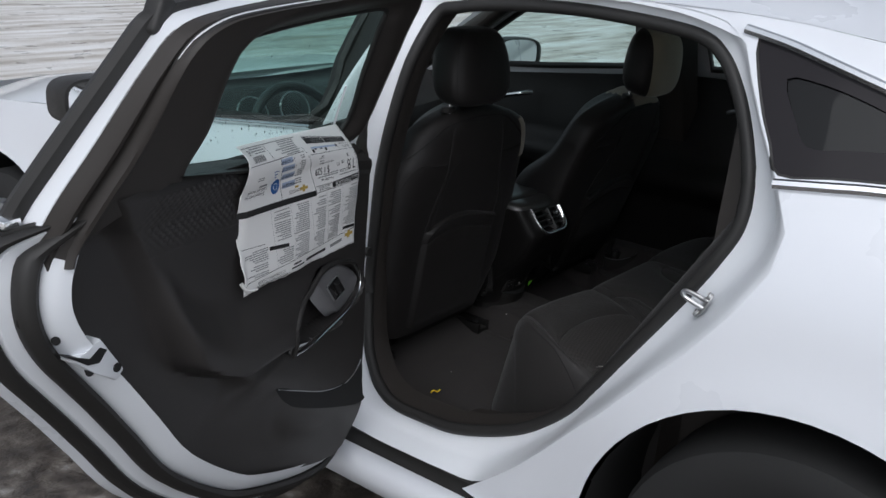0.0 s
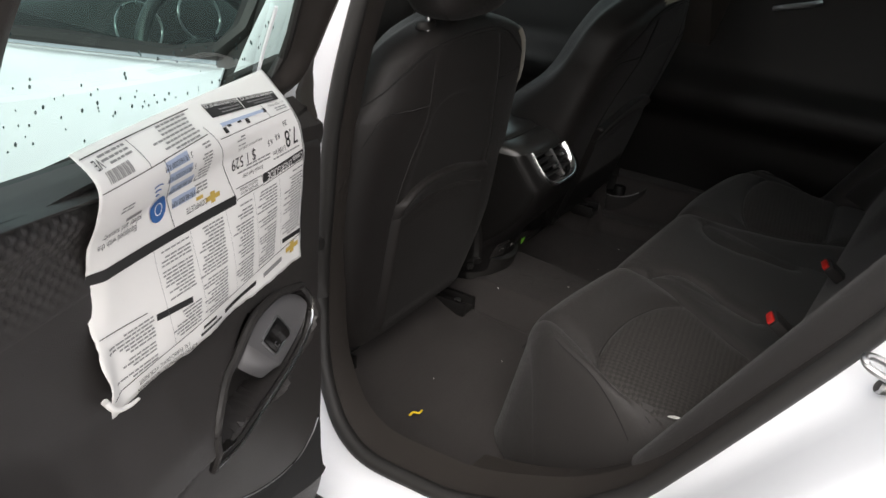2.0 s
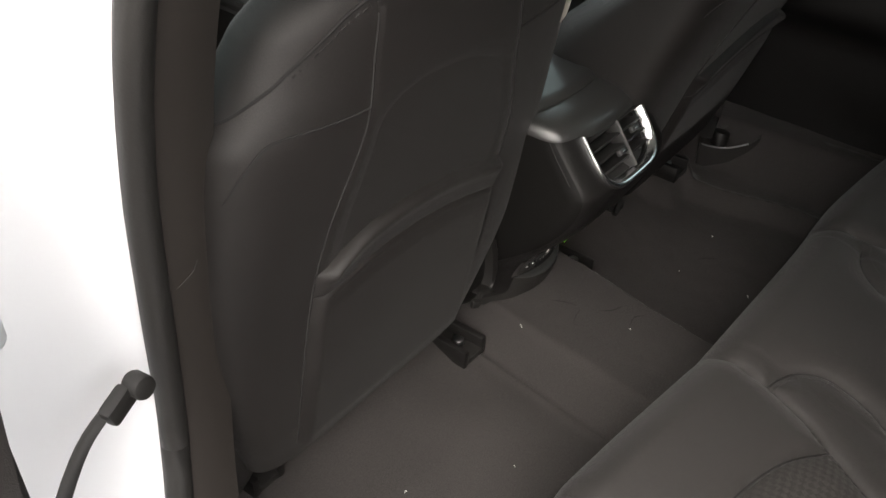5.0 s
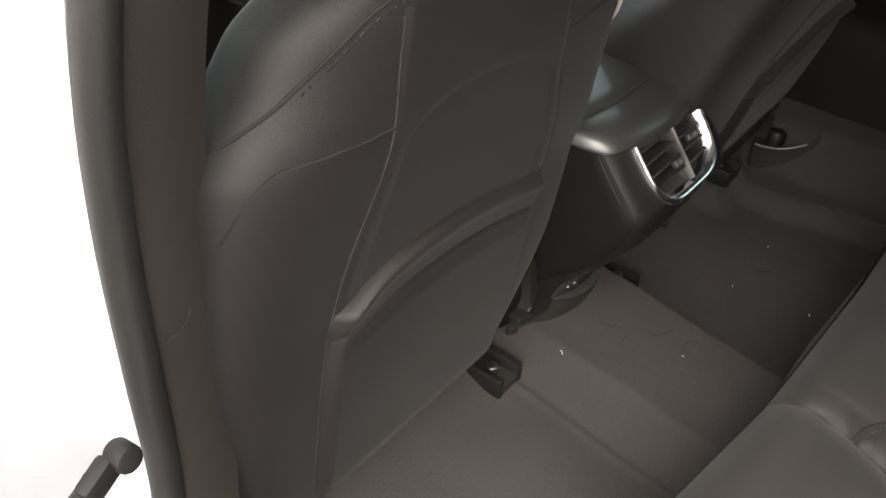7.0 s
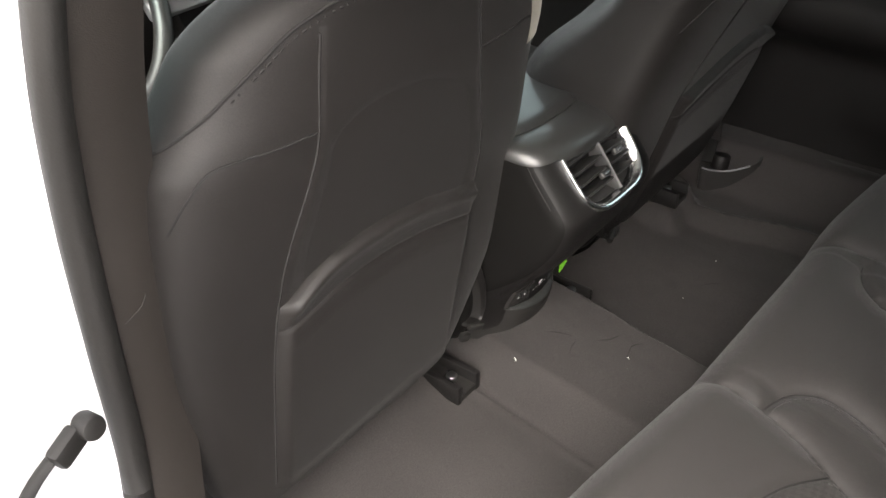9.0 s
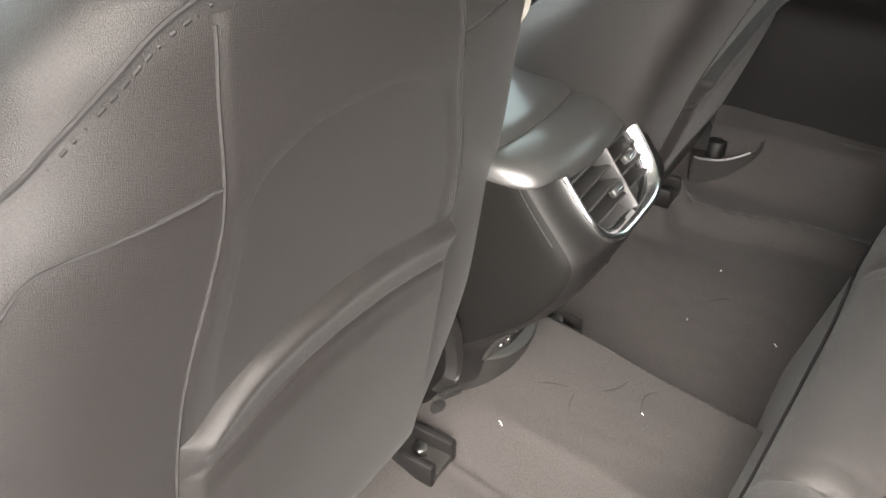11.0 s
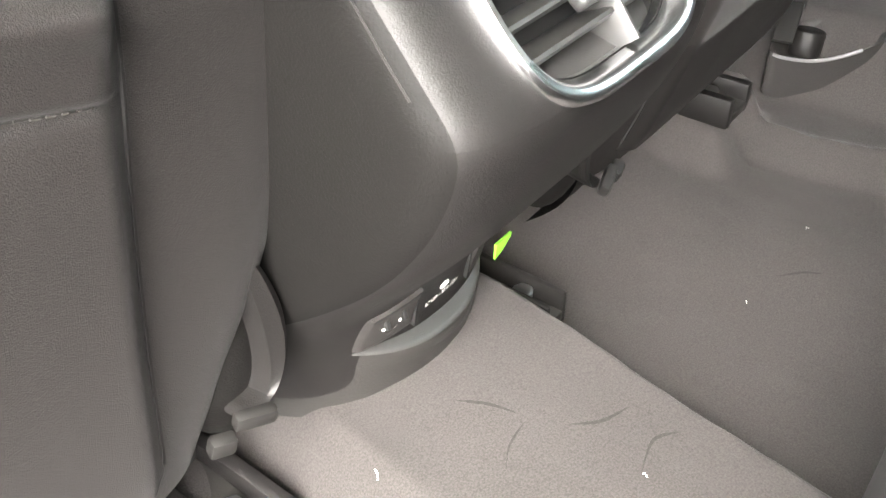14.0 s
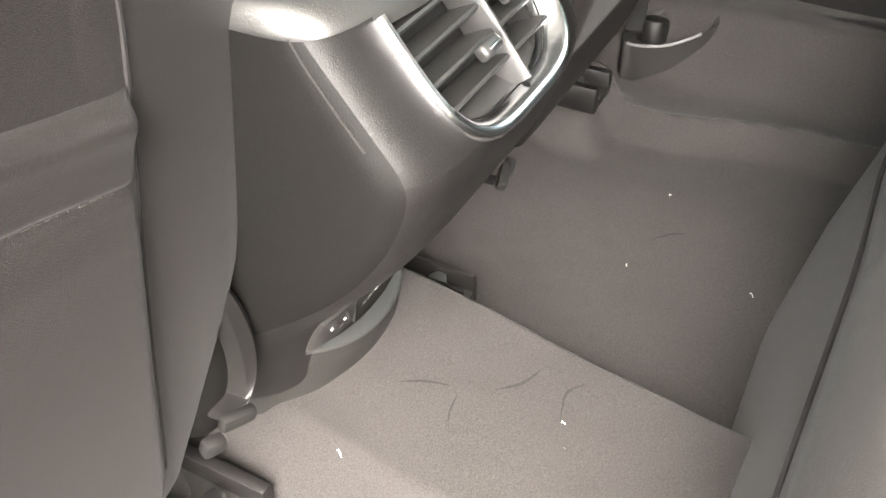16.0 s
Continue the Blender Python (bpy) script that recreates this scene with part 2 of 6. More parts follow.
def poly(verts, faces):
    bm = bmesh.new()
    vs = [bm.verts.new(v) for v in verts]
    for f in faces:
        if len(set(f)) >= 3:
            try:
                bm.faces.new([vs[i] for i in f])
            except ValueError:
                pass
    return bm


def grid(nu, nv, fn, wrap=False):
    """A sheet fn(a, b) with a and b from 0 to 1."""
    vs = [fn(i / nu, j / nv) for i in range(nu + (0 if wrap else 1)) for j in range(nv + 1)]
    c = nu if wrap else nu + 1
    fs = [(i * (nv + 1) + j, ((i + 1) % c) * (nv + 1) + j, ((i + 1) % c) * (nv + 1) + j + 1, i * (nv + 1) + j + 1)
          for i in range(nu) for j in range(nv)]
    return poly(vs, fs)


def loft(rings, closed=True, cap=False):
    k = len(rings[0])
    vs = [p for r in rings for p in r]
    fs = []
    for i in range(len(rings) - 1):
        for j in range(k if closed else k - 1):
            fs.append((i * k + j, i * k + (j + 1) % k, (i + 1) * k + (j + 1) % k, (i + 1) * k + j))
    if cap:
        fs.append(tuple(range(k)))
        fs.append(tuple(range((len(rings) - 1) * k, len(rings) * k)))
    return poly(vs, fs)


def tube(pts, r, n=8, closed=False, flat=1.0):
    pts = [Vector(p) for p in pts]
    rings = []
    for i, p in enumerate(pts):
        a = pts[i - 1] if (i or closed) else p
        b = pts[(i + 1) % len(pts)] if (i < len(pts) - 1 or closed) else p
        d = (b - a).normalized()
        s = d.cross(Vector((0.123, 0.2, 0.97)))
        s.normalize()
        t = d.cross(s)
        rr = r(i / (len(pts) - 1)) if callable(r) else r
        rings.append([p + s * rr * math.cos(6.2832 * k / n) + t * rr * flat * math.sin(6.2832 * k / n) for k in range(n)])
    if closed:
        rings.append(rings[0])
    return loft(rings, True, not closed)


def box(sx, sy, sz, m=None, bevel=0.004, segs=2):
    bm = bmesh.new()
    bmesh.ops.create_cube(bm, size=1)
    bmesh.ops.scale(bm, vec=(sx, sy, sz), verts=bm.verts)
    if bevel:
        bmesh.ops.bevel(bm, geom=bm.edges[:], offset=bevel, segments=segs, profile=0.5, affect='EDGES', clamp_overlap=True)
    if m is not None:
        bmesh.ops.transform(bm, matrix=m, verts=bm.verts)
    return bm


def cyl(r, h, m=None, n=24, r2=None, bevel=0.0):
    bm = bmesh.new()
    bmesh.ops.create_cone(bm, cap_ends=True, segments=n, radius1=r, radius2=r if r2 is None else r2, depth=h)
    if bevel:
        bmesh.ops.bevel(bm, geom=[e for e in bm.edges if len(e.link_faces) == 2 and e.calc_face_angle() > 1], offset=bevel, segments=2, profile=0.5, affect='EDGES')
    if m is not None:
        bmesh.ops.transform(bm, matrix=m, verts=bm.verts)
    return bm


def join(*bms):
    out = bms[0]
    for b in bms[1:]:
        me = bpy.data.meshes.new("tmp")
        b.to_mesh(me)
        b.free()
        out.from_mesh(me)
        bpy.data.meshes.remove(me)
    return out


def spline(pts, n=6, closed=False):
    """Catmull-Rom through points of any dimension."""
    P = [np.array(p, float) for p in pts]
    k, out = len(P), []
    for i in range(k if closed else k - 1):
        g = (lambda j: P[j % k]) if closed else (lambda j: P[max(0, min(k - 1, j))])
        a, b, c, d = g(i - 1), g(i), g(i + 1), g(i + 2)
        for s in range(n):
            t = s / n
            out.append(0.5 * (2 * b + (c - a) * t + (2 * a - 5 * b + 4 * c - d) * t * t + (3 * b - a - 3 * c + d) * t ** 3))
    if not closed:
        out.append(P[-1])
    return out


def curve(xs, ys, soft=0.02):
    """A smoothed line through the given values."""
    return lambda x: sum(float(np.interp(x + soft * k / 3, xs, ys)) for k in range(-3, 4)) / 7


def step(a, b, x):
    t = max(0.0, min(1.0, (x - a) / (b - a)))
    return t * t * (3 - 2 * t)


def inside(p, loop):
    hit, j = False, len(loop) - 1
    for i in range(len(loop)):
        (xi, yi), (xj, yj) = loop[i], loop[j]
        if (yi > p[1]) != (yj > p[1]) and p[0] < (xj - xi) * (p[1] - yi) / (yj - yi) + xi:
            hit = not hit
        j = i
    return hit


def near_loop(p, loop):
    """Distance from p to a closed line."""
    best = 9.0
    for i in range(len(loop)):
        a, b = loop[i - 1], loop[i]
        dx, dy = b[0] - a[0], b[1] - a[1]
        t = max(0, min(1, ((p[0] - a[0]) * dx + (p[1] - a[1]) * dy) / (dx * dx + dy * dy + 1e-12)))
        best = min(best, math.hypot(p[0] - a[0] - t * dx, p[1] - a[1] - t * dy))
    return best


from mathutils.geometry import delaunay_2d_cdt


def panel(outline, holes, fn, pitch, thick=None):
    """A sheet with openings over a flat outline, lifted by fn(a, b); thick: the offset of its far side."""
    loops = [[tuple(map(float, p)) for p in outline]] + [[tuple(map(float, p)) for p in h] for h in holes]

    def fill(lp):
        out = []
        for i, p in enumerate(lp):
            q = lp[(i + 1) % len(lp)]
            k = max(1, int(math.dist(p, q) / pitch))
            out += [(p[0] + (q[0] - p[0]) * s / k, p[1] + (q[1] - p[1]) * s / k) for s in range(k)]
        return out
    loops = [fill(lp) for lp in loops]
    pts, edges = [], []
    for lp in loops:
        o = len(pts)
        pts += lp
        edges += [(o + i, o + (i + 1) % len(lp)) for i in range(len(lp))]
    arr = np.array(pts)
    lo, hi = arr.min(0), arr.max(0)
    for i, a in enumerate(np.arange(lo[0], hi[0], pitch)):
        for b in np.arange(lo[1] + (pitch / 2 if i % 2 else 0), hi[1], pitch):
            q = (float(a), float(b))
            if np.min(np.hypot(arr[:, 0] - a, arr[:, 1] - b)) > pitch * 0.55 and inside(q, loops[0]) and not any(inside(q, h) for h in loops[1:]):
                pts.append(q)
    vs, es, fs = delaunay_2d_cdt([Vector(p) for p in pts], edges, [], 0, 1e-6)[:3]
    keep = []
    for f in fs:
        c = (sum(vs[i][0] for i in f) / len(f), sum(vs[i][1] for i in f) / len(f))
        if inside(c, loops[0]) and not any(inside(c, h) for h in loops[1:]):
            keep.append(tuple(f))
    V = [Vector(fn(v[0], v[1])) for v in vs]
    F = list(keep)
    if thick is not None:
        n0 = len(V)
        V += [v + Vector(thick) for v in V]
        count = {}
        for f in keep:
            for i in range(3):
                e = (f[i], f[(i + 1) % 3])
                count[e] = 1
        F += [tuple(n0 + i for i in reversed(f)) for f in keep]
        for a, b in count:
            if (b, a) not in count:
                F.append((a, b, n0 + b, n0 + a))
    bm = poly(V, F)
    loose = [v for v in bm.verts if not v.link_faces]
    bmesh.ops.delete(bm, geom=loose, context='VERTS')
    return bm


def ground_height(x, y):
    return 0.012 * noise.noise((x * 1.3, y * 1.3, 0)) + 0.006 * noise.noise((x * 5, y * 5, 3))


# ---- ground: one sheet to the horizon, finer round the car ----
def ground_sheet():
    s = [math.copysign(abs(k / 60) ** 3.2 * 900 + abs(k) * 0.1, k) for k in range(-60, 61)]
    k = len(s)
    vs = [(x, y + 0.8, (ground_height(x, y) - 0.012) if abs(x) + abs(y) < 60 else -0.012) for x in s for y in s]
    fs = [(i * k + j, (i + 1) * k + j, (i + 1) * k + j + 1, i * k + j + 1) for i in range(k - 1) for j in range(k - 1)]
    return poly(vs, fs)


ob = part("ground", ground_sheet(), GROUND, None)
tagged(ob, "wet gravel lot with patches of grey ice", "ground", kind="structure")


# ---- the car's outer shape: x = -half_width(y, z) on its left side ----
_hw = curve([0.16, 0.22, 0.30, 0.45, 0.62, 0.80, 0.92, 1.00, 1.06, 1.12, 1.20, 1.30, 1.38],
            [0.83, 0.885, 0.905, 0.912, 0.925, 0.922, 0.905, 0.872, 0.835, 0.795, 0.745, 0.685, 0.62], 0.05)
ARCH = 0.41


def half_width(y, z):
    w = _hw(z)
    if y < -0.15:
        w -= 0.13 * ((-0.15 - y) / 1.0) ** 2
    if y > 2.5:
        w -= 0.12 * ((y - 2.5) / 1.2) ** 2
    for ay in (0.0, 2.64):
        d = math.hypot(y - ay, z - 0.34) - ARCH
        if z > 0.2:
            w += 0.012 * math.exp(-(d / 0.05) ** 2)
    return w


def side(y, z, sgn=-1, inset=0.0):
    return (sgn * (half_width(y, z) - inset), y, z)


def arc(cy, a0, a1, n=28, r=ARCH):
    return [(cy + r * math.cos(radians(a0 + (a1 - a0) * i / n)), 0.34 + r * math.sin(radians(a0 + (a1 - a0) * i / n))) for i in range(n + 1)]


# opening of the rear door: inner edge at the rubber seal, outer edge at the skin
SEAL = spline([(-.63, 1.05, 1.31), (-.68, 1.085, 1.20), (-.70, 1.119, 1.065), (-.70, 1.155, .92), (-.70, 1.172, .767), (-.70, 1.186, .61),
               (-.735, 1.155, .47), (-.77, 1.10, .40), (-.79, 1.05, .367), (-.80, .99, .351), (-.80, .90, .350), (-.80, .81, .357), (-.79, .70, .389),
               (-.785, .61, .434), (-.78, .52, .51), (-.78, .463, .59), (-.78, .41, .671), (-.775, .349, .763), (-.77, .293, .85), (-.765, .251, .922),
               (-.75, .222, .986), (-.735, .218, 1.047), (-.715, .232, 1.115), (-.685, .264, 1.189), (-.66, .298, 1.244), (-.64, .333, 1.286),
               (-.63, .377, 1.317), (-.62, .451, 1.332), (-.615, .575, 1.344), (-.61, .708, 1.35), (-.615, .88, 1.345), (-.62, 1.0, 1.33)], 5, True)
CUT = [(1.10, 1.345), (1.17, 1.2), (1.20, 1.065), (1.215, .92), (1.22, .767), (1.22, .61), (1.20, .45), (1.16, .33), (1.08, .295), (.99, .29),
       (.90, .29), (.80, .292), (.70, .30), (.60, .385), (.50, .485), (.43, .565), (.37, .63), (.30, .715), (.23, .795), (.165, .885), (.12, .965),
       (.115, 1.03), (.155, 1.10), (.215, 1.185), (.255, 1.25), (.29, 1.31), (.34, 1.345), (.45, 1.365), (.575, 1.375), (.708, 1.38), (.88, 1.375), (1.02, 1.36)]
CUT3 = []
for i, (y, z) in enumerate(CUT):
    x = -half_width(y, z)
    if 8 <= i <= 12:
        x = -0.862
    CUT3.append((x, y, z))
CUTS = spline(CUT3, 5, True)

car = thing("car", (0, 0.9, 0), "white four-door saloon with its rear door open", "car")


def jamb_ring(f, g):
    return [Vector((s[0] + (c[0] - s[0]) * g, s[1] + (c[1] - s[1]) * f, s[2] + (c[2] - s[2]) * f)) for s, c in zip(SEAL, CUTS)]


part("door_jamb", loft([jamb_ring(f, g) for f, g in ((-0.08, -0.02), (0, 0), (.12, .03), (.3, .09), (.45, .16), (.55, .26), (.62, .42), (.72, .66), (.85, .86), (.93, .96), (1, 1))]),
     JAMB, car, "white painted door jamb with folded steps")
part("door_seal", tube([Vector((s[0] + 0.002, s[1] + (0.62 - s[1]) * 0.018, s[2] + (0.85 - s[2]) * 0.022)) for s in SEAL], 0.0145, 10, True), RUBBER, car,
     "black rubber door seal")
seal2 = [Vector((s[0] + 0.008, s[1] + (0.62 - s[1]) * 0.016, s[2] + (0.85 - s[2]) * 0.03)) for s in SEAL]
garn = [Vector((s[0] + 0.085, s[1] + 0.005 + (0.62 - s[1]) * 0.01, s[2] + (0.85 - s[2]) * 0.035)) for s in SEAL]
far = [Vector((s[0] + 0.055, s[1] + (s[1] - 0.62) * 0.16, s[2] + (s[2] - 0.85) * 0.03)) for s in SEAL]
part("pillar_garnish", loft([[a.lerp(b, k) + Vector((0, (0.62 - a.y) * 0.012 * math.sin(3.14 * k), 0)) for a, b in zip(seal2, garn)] for k in (0, .2, .4, .6, .8, 1)] + [far]), TRIM, car, "dark trim round the door opening")

# quarter panel with its arch and quarter window
QUARTER_GLASS = spline([(.272, 1.322), (.23, 1.22), (.190, 1.155), (.158, 1.111), (.074, 1.119), (-.008, 1.126), (-.18, 1.137), (-.33, 1.146), (-.36, 1.152), (-.33, 1.161), (-.15, 1.206), (.02, 1.253), (.14, 1.288), (.21, 1.308)], 3, True)
outline = ([(.70, .30), (.60, .27), (.47, .255)] + [(.40, .25)] + arc(0, 6, 174)[0:] + [(-.42, .25), (-.75, .25), (-1.0, .30), (-1.12, .42), (-1.15, .7), (-1.14, .92), (-1.05, 1.04)]
           + [(-.8, 1.13), (-.5, 1.21), (-.2, 1.285), (0.0, 1.325), (.2, 1.352), (.33, 1.362)] + [(.34, 1.345)] + [(y, z) for y, z in reversed(CUT[13:26])])
part("quarter_panel", panel(outline, [QUARTER_GLASS], side, 0.028, (0.003, 0, 0)), PAINT, car, "white rear quarter panel with a wheel arch")
part("quarter_window", panel(QUARTER_GLASS, [], lambda y, z: side(y, z, -1, 0.006), 0.04, (0.004, 0, 0)), DARKGLASS, car, "dark tinted quarter window")
CLEAR_PART = spline([(.198, 1.261), (.157, 1.193), (.126, 1.160), (.064, 1.165), (.007, 1.170), (-.14, 1.178), (-.20, 1.184), (-.12, 1.194), (.0, 1.222), (.058, 1.240), (.129, 1.258)], 3, True)
part("window_border", panel(QUARTER_GLASS, [CLEAR_PART], lambda y, z: side(y, z, -1, 0.002), 0.03), FRIT, car, "black printed border of the glass")
part("quarter_surround", tube([side(y, z, -1, 0.004) for y, z in QUARTER_GLASS], 0.004, 6, True), RUBBER, car)
part("window_chrome", tube([side(y, z, -1, -0.003) for y, z in spline([(.299, 1.335), (.21, 1.316), (.14, 1.296), (.02, 1.261), (-.15, 1.214), (-.30, 1.176), (-.385, 1.155)], 5)], 0.010, 8), CHROME, car, "chrome strip above the quarter window, wet")
part("window_chrome", tube([side(y, z, -1, -0.003) for y, z in spline([(.160, 1.098), (.074, 1.107), (-.008, 1.115), (-.18, 1.124), (-.33, 1.133), (-.385, 1.150)], 5)], 0.010, 8), CHROME, car, "chrome strip below the quarter window, wet")

# rocker with its black step strip
prof = [(-.80, .16), (-.90, .17), (-.935, .20), (-.945, .235), (-.942, .262), (-.930, .275), (-.915, .279), (-.895, .276)]
part("rocker_cover", loft([[Vector((x - 0.0 * y, y, z)) for x, z in prof] for y in np.linspace(.46, 2.25, 30)], False), PAINT, car, "white rocker cover")
part("step_strip", loft([[Vector((x, y, z)) for x, z in [(-.905, .270), (-.895, .279), (-.875, .281), (-.858, .284), (-.852, .292)]] for y in np.linspace(.46, 2.24, 30)], False), RUBBER, car,
     "black rubber step strip")
part("sill_floor", loft([[Vector((x, y, z)) for x, z in [(-.87, .280), (-.86, .20), (-.60, .18)]] for y in np.linspace(-.3, 2.6, 6)], False), DARK, car)

# front door skin and wing on the left, with the arch
belt = curve([1.15, 1.7, 2.2, 2.6, 3.3, 3.6], [1.035, 0.985, 0.945, 0.915, 0.84, 0.76], 0.08)
front = ([(1.226, .30), (2.22, .27)] + list(reversed(arc(2.64, 8, 172))) + [(3.30, .25), (3.62, .30), (3.68, .5), (3.62, .74)]
         + [(y, belt(y)) for y in (3.5, 3.2, 2.9, 2.6, 2.4, 2.2, 2.0, 1.8, 1.6, 1.4, 1.226)] + [(1.226, .7)])
part("front_door_and_wing", panel(front, [], side, 0.04, (0.003, 0, 0)), PAINT, car, "white front door and wing")
part("belt_chrome", tube([side(y, belt(y) + 0.006, -1, -0.004) for y in np.linspace(1.23, 2.2, 24)], 0.011, 8, flat=0.6), CHROME, car, "wet chrome belt strip")
win_f = spline([(1.25, 1.045), (1.6, 1.01), (2.0, .975), (2.22, .955), (2.02, 1.09), (1.80, 1.21), (1.60, 1.285), (1.42, 1.315), (1.24, 1.325), (1.235, 1.18)], 3, True)
ob = part("front_window", panel(win_f, [], lambda y, z: side(y, z, -1, 0.012), 0.08), GLASS, car, "green-tinted front side window")
ob.visible_shadow = False
part("front_window_frame", tube([side(y, z, -1, 0.008) for y, z in win_f], 0.016, 8, True), RUBBER, car)
part("pillar_cover", panel([(1.10, 1.33), (1.245, 1.33), (1.245, 1.03), (1.226, .99), (1.205, 1.03), (1.17, 1.19)], [], lambda y, z: side(y, z, -1, 0.008), 0.03, (0.02, 0, 0)), RUBBER, car, "gloss black pillar cover")
part("arch_seam", tube([side(2.16, z, -1, -0.001) for z in np.linspace(.30, .92, 16)], 0.003, 6), DARK, car)

# right-hand side, seen from the cabin and over the roof
right = ([(.47, .255)] + [(.40, .25)] + arc(0, 6, 174) + [(-.42, .25), (-.75, .25), (-1.0, .30), (-1.12, .42), (-1.15, .7), (-1.14, .92), (-1.05, 1.04), (-.8, 1.13), (-.5, 1.21), (-.2, 1.285), (0.0, 1.325), (.33, 1.362), (1.0, 1.372), (1.5, 1.355)]
         + [(1.85, 1.235), (2.1, 1.09), (2.35, .945), (2.6, .915), (2.9, .885), (3.2, .85), (3.5, .79), (3.62, .74), (3.68, .5), (3.62, .30), (3.30, .25)] + arc(2.64, 8, 172) + [(2.22, .25), (1.4, .25)])
win_rf = [(1.20, 1.055), (1.6, 1.01), (2.0, .975), (2.16, .965), (1.90, 1.10), (1.72, 1.20), (1.58, 1.275), (1.40, 1.305), (1.16, 1.315)]
win_rr = [(.42, 1.10), (.92, 1.075), (.93, 1.315), (.55, 1.315), (.40, 1.27), (.36, 1.18)]
win_rq = [(.24, 1.29), (.18, 1.12), (-.28, 1.14), (.02, 1.235)]
part("right_side", panel(right, [win_rf, win_rr, win_rq], lambda y, z: side(y, z, 1), 0.06, (-0.03, 0, 0)), [PAINT], car, "white right-hand body side")
for w in (win_rf, win_rr, win_rq):
    ob = part("side_window", panel(w, [], lambda y, z: side(y, z, 1, 0.012), 0.12), DARKGLASS if w is win_rq else GLASS, car, "green-tinted side window")
    ob.visible_shadow = False
    part("window_seal", tube([side(y, z, 1, 0.02) for y, z in w], 0.014, 6, True), RUBBER, car)


# roof, screens, bonnet, boot, ends
def roof_z(x, y):
    top = 1.462 - 0.05 * ((y - 0.75) / 1.0) ** 2 if y > 0.75 else 1.462 - 0.115 * ((0.75 - y) / 1.2) ** 2
    edge = float(np.interp(y, [-.45, -.2, 0, .2, .33, .6, 1.0, 1.5, 1.72], [1.22, 1.285, 1.325, 1.352, 1.362, 1.372, 1.372, 1.355, 1.30]))
    w = half_width(y, edge)
    k = min(1, abs(x) / w)
    return edge + (top - edge) * (1 - k ** 2.6)


def roof_edge(y):
    e = float(np.interp(y, [-.45, -.2, 0, .2, .33, .6, 1.0, 1.5, 1.72], [1.22, 1.285, 1.325, 1.352, 1.362, 1.372, 1.372, 1.355, 1.30]))
    return half_width(y, e)


part("roof", grid(32, 28, lambda a, b: ((2 * a - 1) * roof_edge(-.40 + 2.06 * b), -.40 + 2.06 * b, roof_z((2 * a - 1) * roof_edge(-.40 + 2.06 * b), -.40 + 2.06 * b) + 0.001)), PAINT, car, "white steel roof")
# painted cant rail between the roof and the door opening
part("cant_rail", grid(40, 6, lambda a, b: (lambda y: side(y, float(np.interp(y, [.15, .25, .30, .35, .40, .447, .55, .75], [1.295, 1.305, 1.317, 1.332, 1.345, 1.354, 1.364, 1.368])) * (1 - b) + b * (roof_z(roof_edge(y), y) + .002), -1, .003))(.15 + .60 * a)), PAINT, car, "white roof rail")
part("headliner", grid(16, 16, lambda a, b: ((2 * a - 1) * (roof_edge(-.30 + 1.9 * b) - 0.055), -.30 + 1.9 * b, min(roof_z((2 * a - 1) * 0.55, -.30 + 1.9 * b) - 0.035, 1.41))), LINER, car, "pale grey headliner")


ob = part("windscreen", grid(16, 10, lambda a, b: ((2 * a - 1) * (0.76 - 0.17 * b), 2.42 - 0.80 * b - 0.22 * (2 * a - 1) ** 2 * (1 - 0.4 * b), 0.945 + 0.475 * b - 0.06 * (2 * a - 1) ** 2 * b)), CLEAR, car, "laminated windscreen")
ob.visible_shadow = False
for sx in (-1, 1):
    part("windscreen_pillar", tube([(sx * 0.78, 2.24, .95), (sx * 0.72, 1.95, 1.11), (sx * 0.65, 1.70, 1.25), (sx * 0.60, 1.52, 1.345)], 0.035, 10), TRIM, car, "dark windscreen pillar")
# rear screen is out of view; its dark tint cuts light on the seats
ob = part("rear_screen", grid(14, 10, lambda a, b: ((2 * a - 1) * (0.56 - 0.04 * b), -.42 - 0.52 * b + 0.12 * (2 * a - 1) ** 2, 1.335 - 0.25 * b - 0.06 * (2 * a - 1) ** 2)), DARKGLASS, car, "unseen rear screen tinted dark to dim the cabin")
ob.visible_shadow = False
part("bonnet", grid(24, 20, lambda a, b: ((2 * a - 1) * (half_width(2.2 + 1.4 * b, .8) - 0.055 - 0.02 * b), 2.28 + 1.34 * b - 0.10 * (2 * a - 1) ** 2 * b,
                                         0.985 - 0.20 * b ** 1.8 - (0.055 + 0.03 * b) * abs(2 * a - 1) ** 3 + 0.012 * math.exp(-((abs(2 * a - 1) - 0.6) / 0.1) ** 2))), PAINT, car, "white bonnet")
part("front_bumper", grid(20, 10, lambda a, b: ((2 * a - 1) * 0.80, 3.62 + 0.18 * (1 - (2 * a - 1) ** 2) + 0.05 * math.sin(3.14 * b), 0.24 + 0.54 * b)), PAINT, car, "white front bumper")
part("boot_lid", grid(20, 10, lambda a, b: ((2 * a - 1) * 0.74, -.88 - 0.30 * b, 1.10 - 0.03 * b - 0.06 * (2 * a - 1) ** 2)), PAINT, car, "white boot lid")
part("rear_bumper", grid(20, 12, lambda a, b: ((2 * a - 1) * 0.79, -1.16 - 0.06 * (1 - (2 * a - 1) ** 2) - 0.03 * math.sin(3.14 * b), 0.25 + 0.80 * b)), PAINT, car, "white rear bumper")
part("floor_pan", grid(4, 8, lambda a, b: (-.75 + 1.5 * a, -1.1 + 4.6 * b, 0.17)), DARK, car)


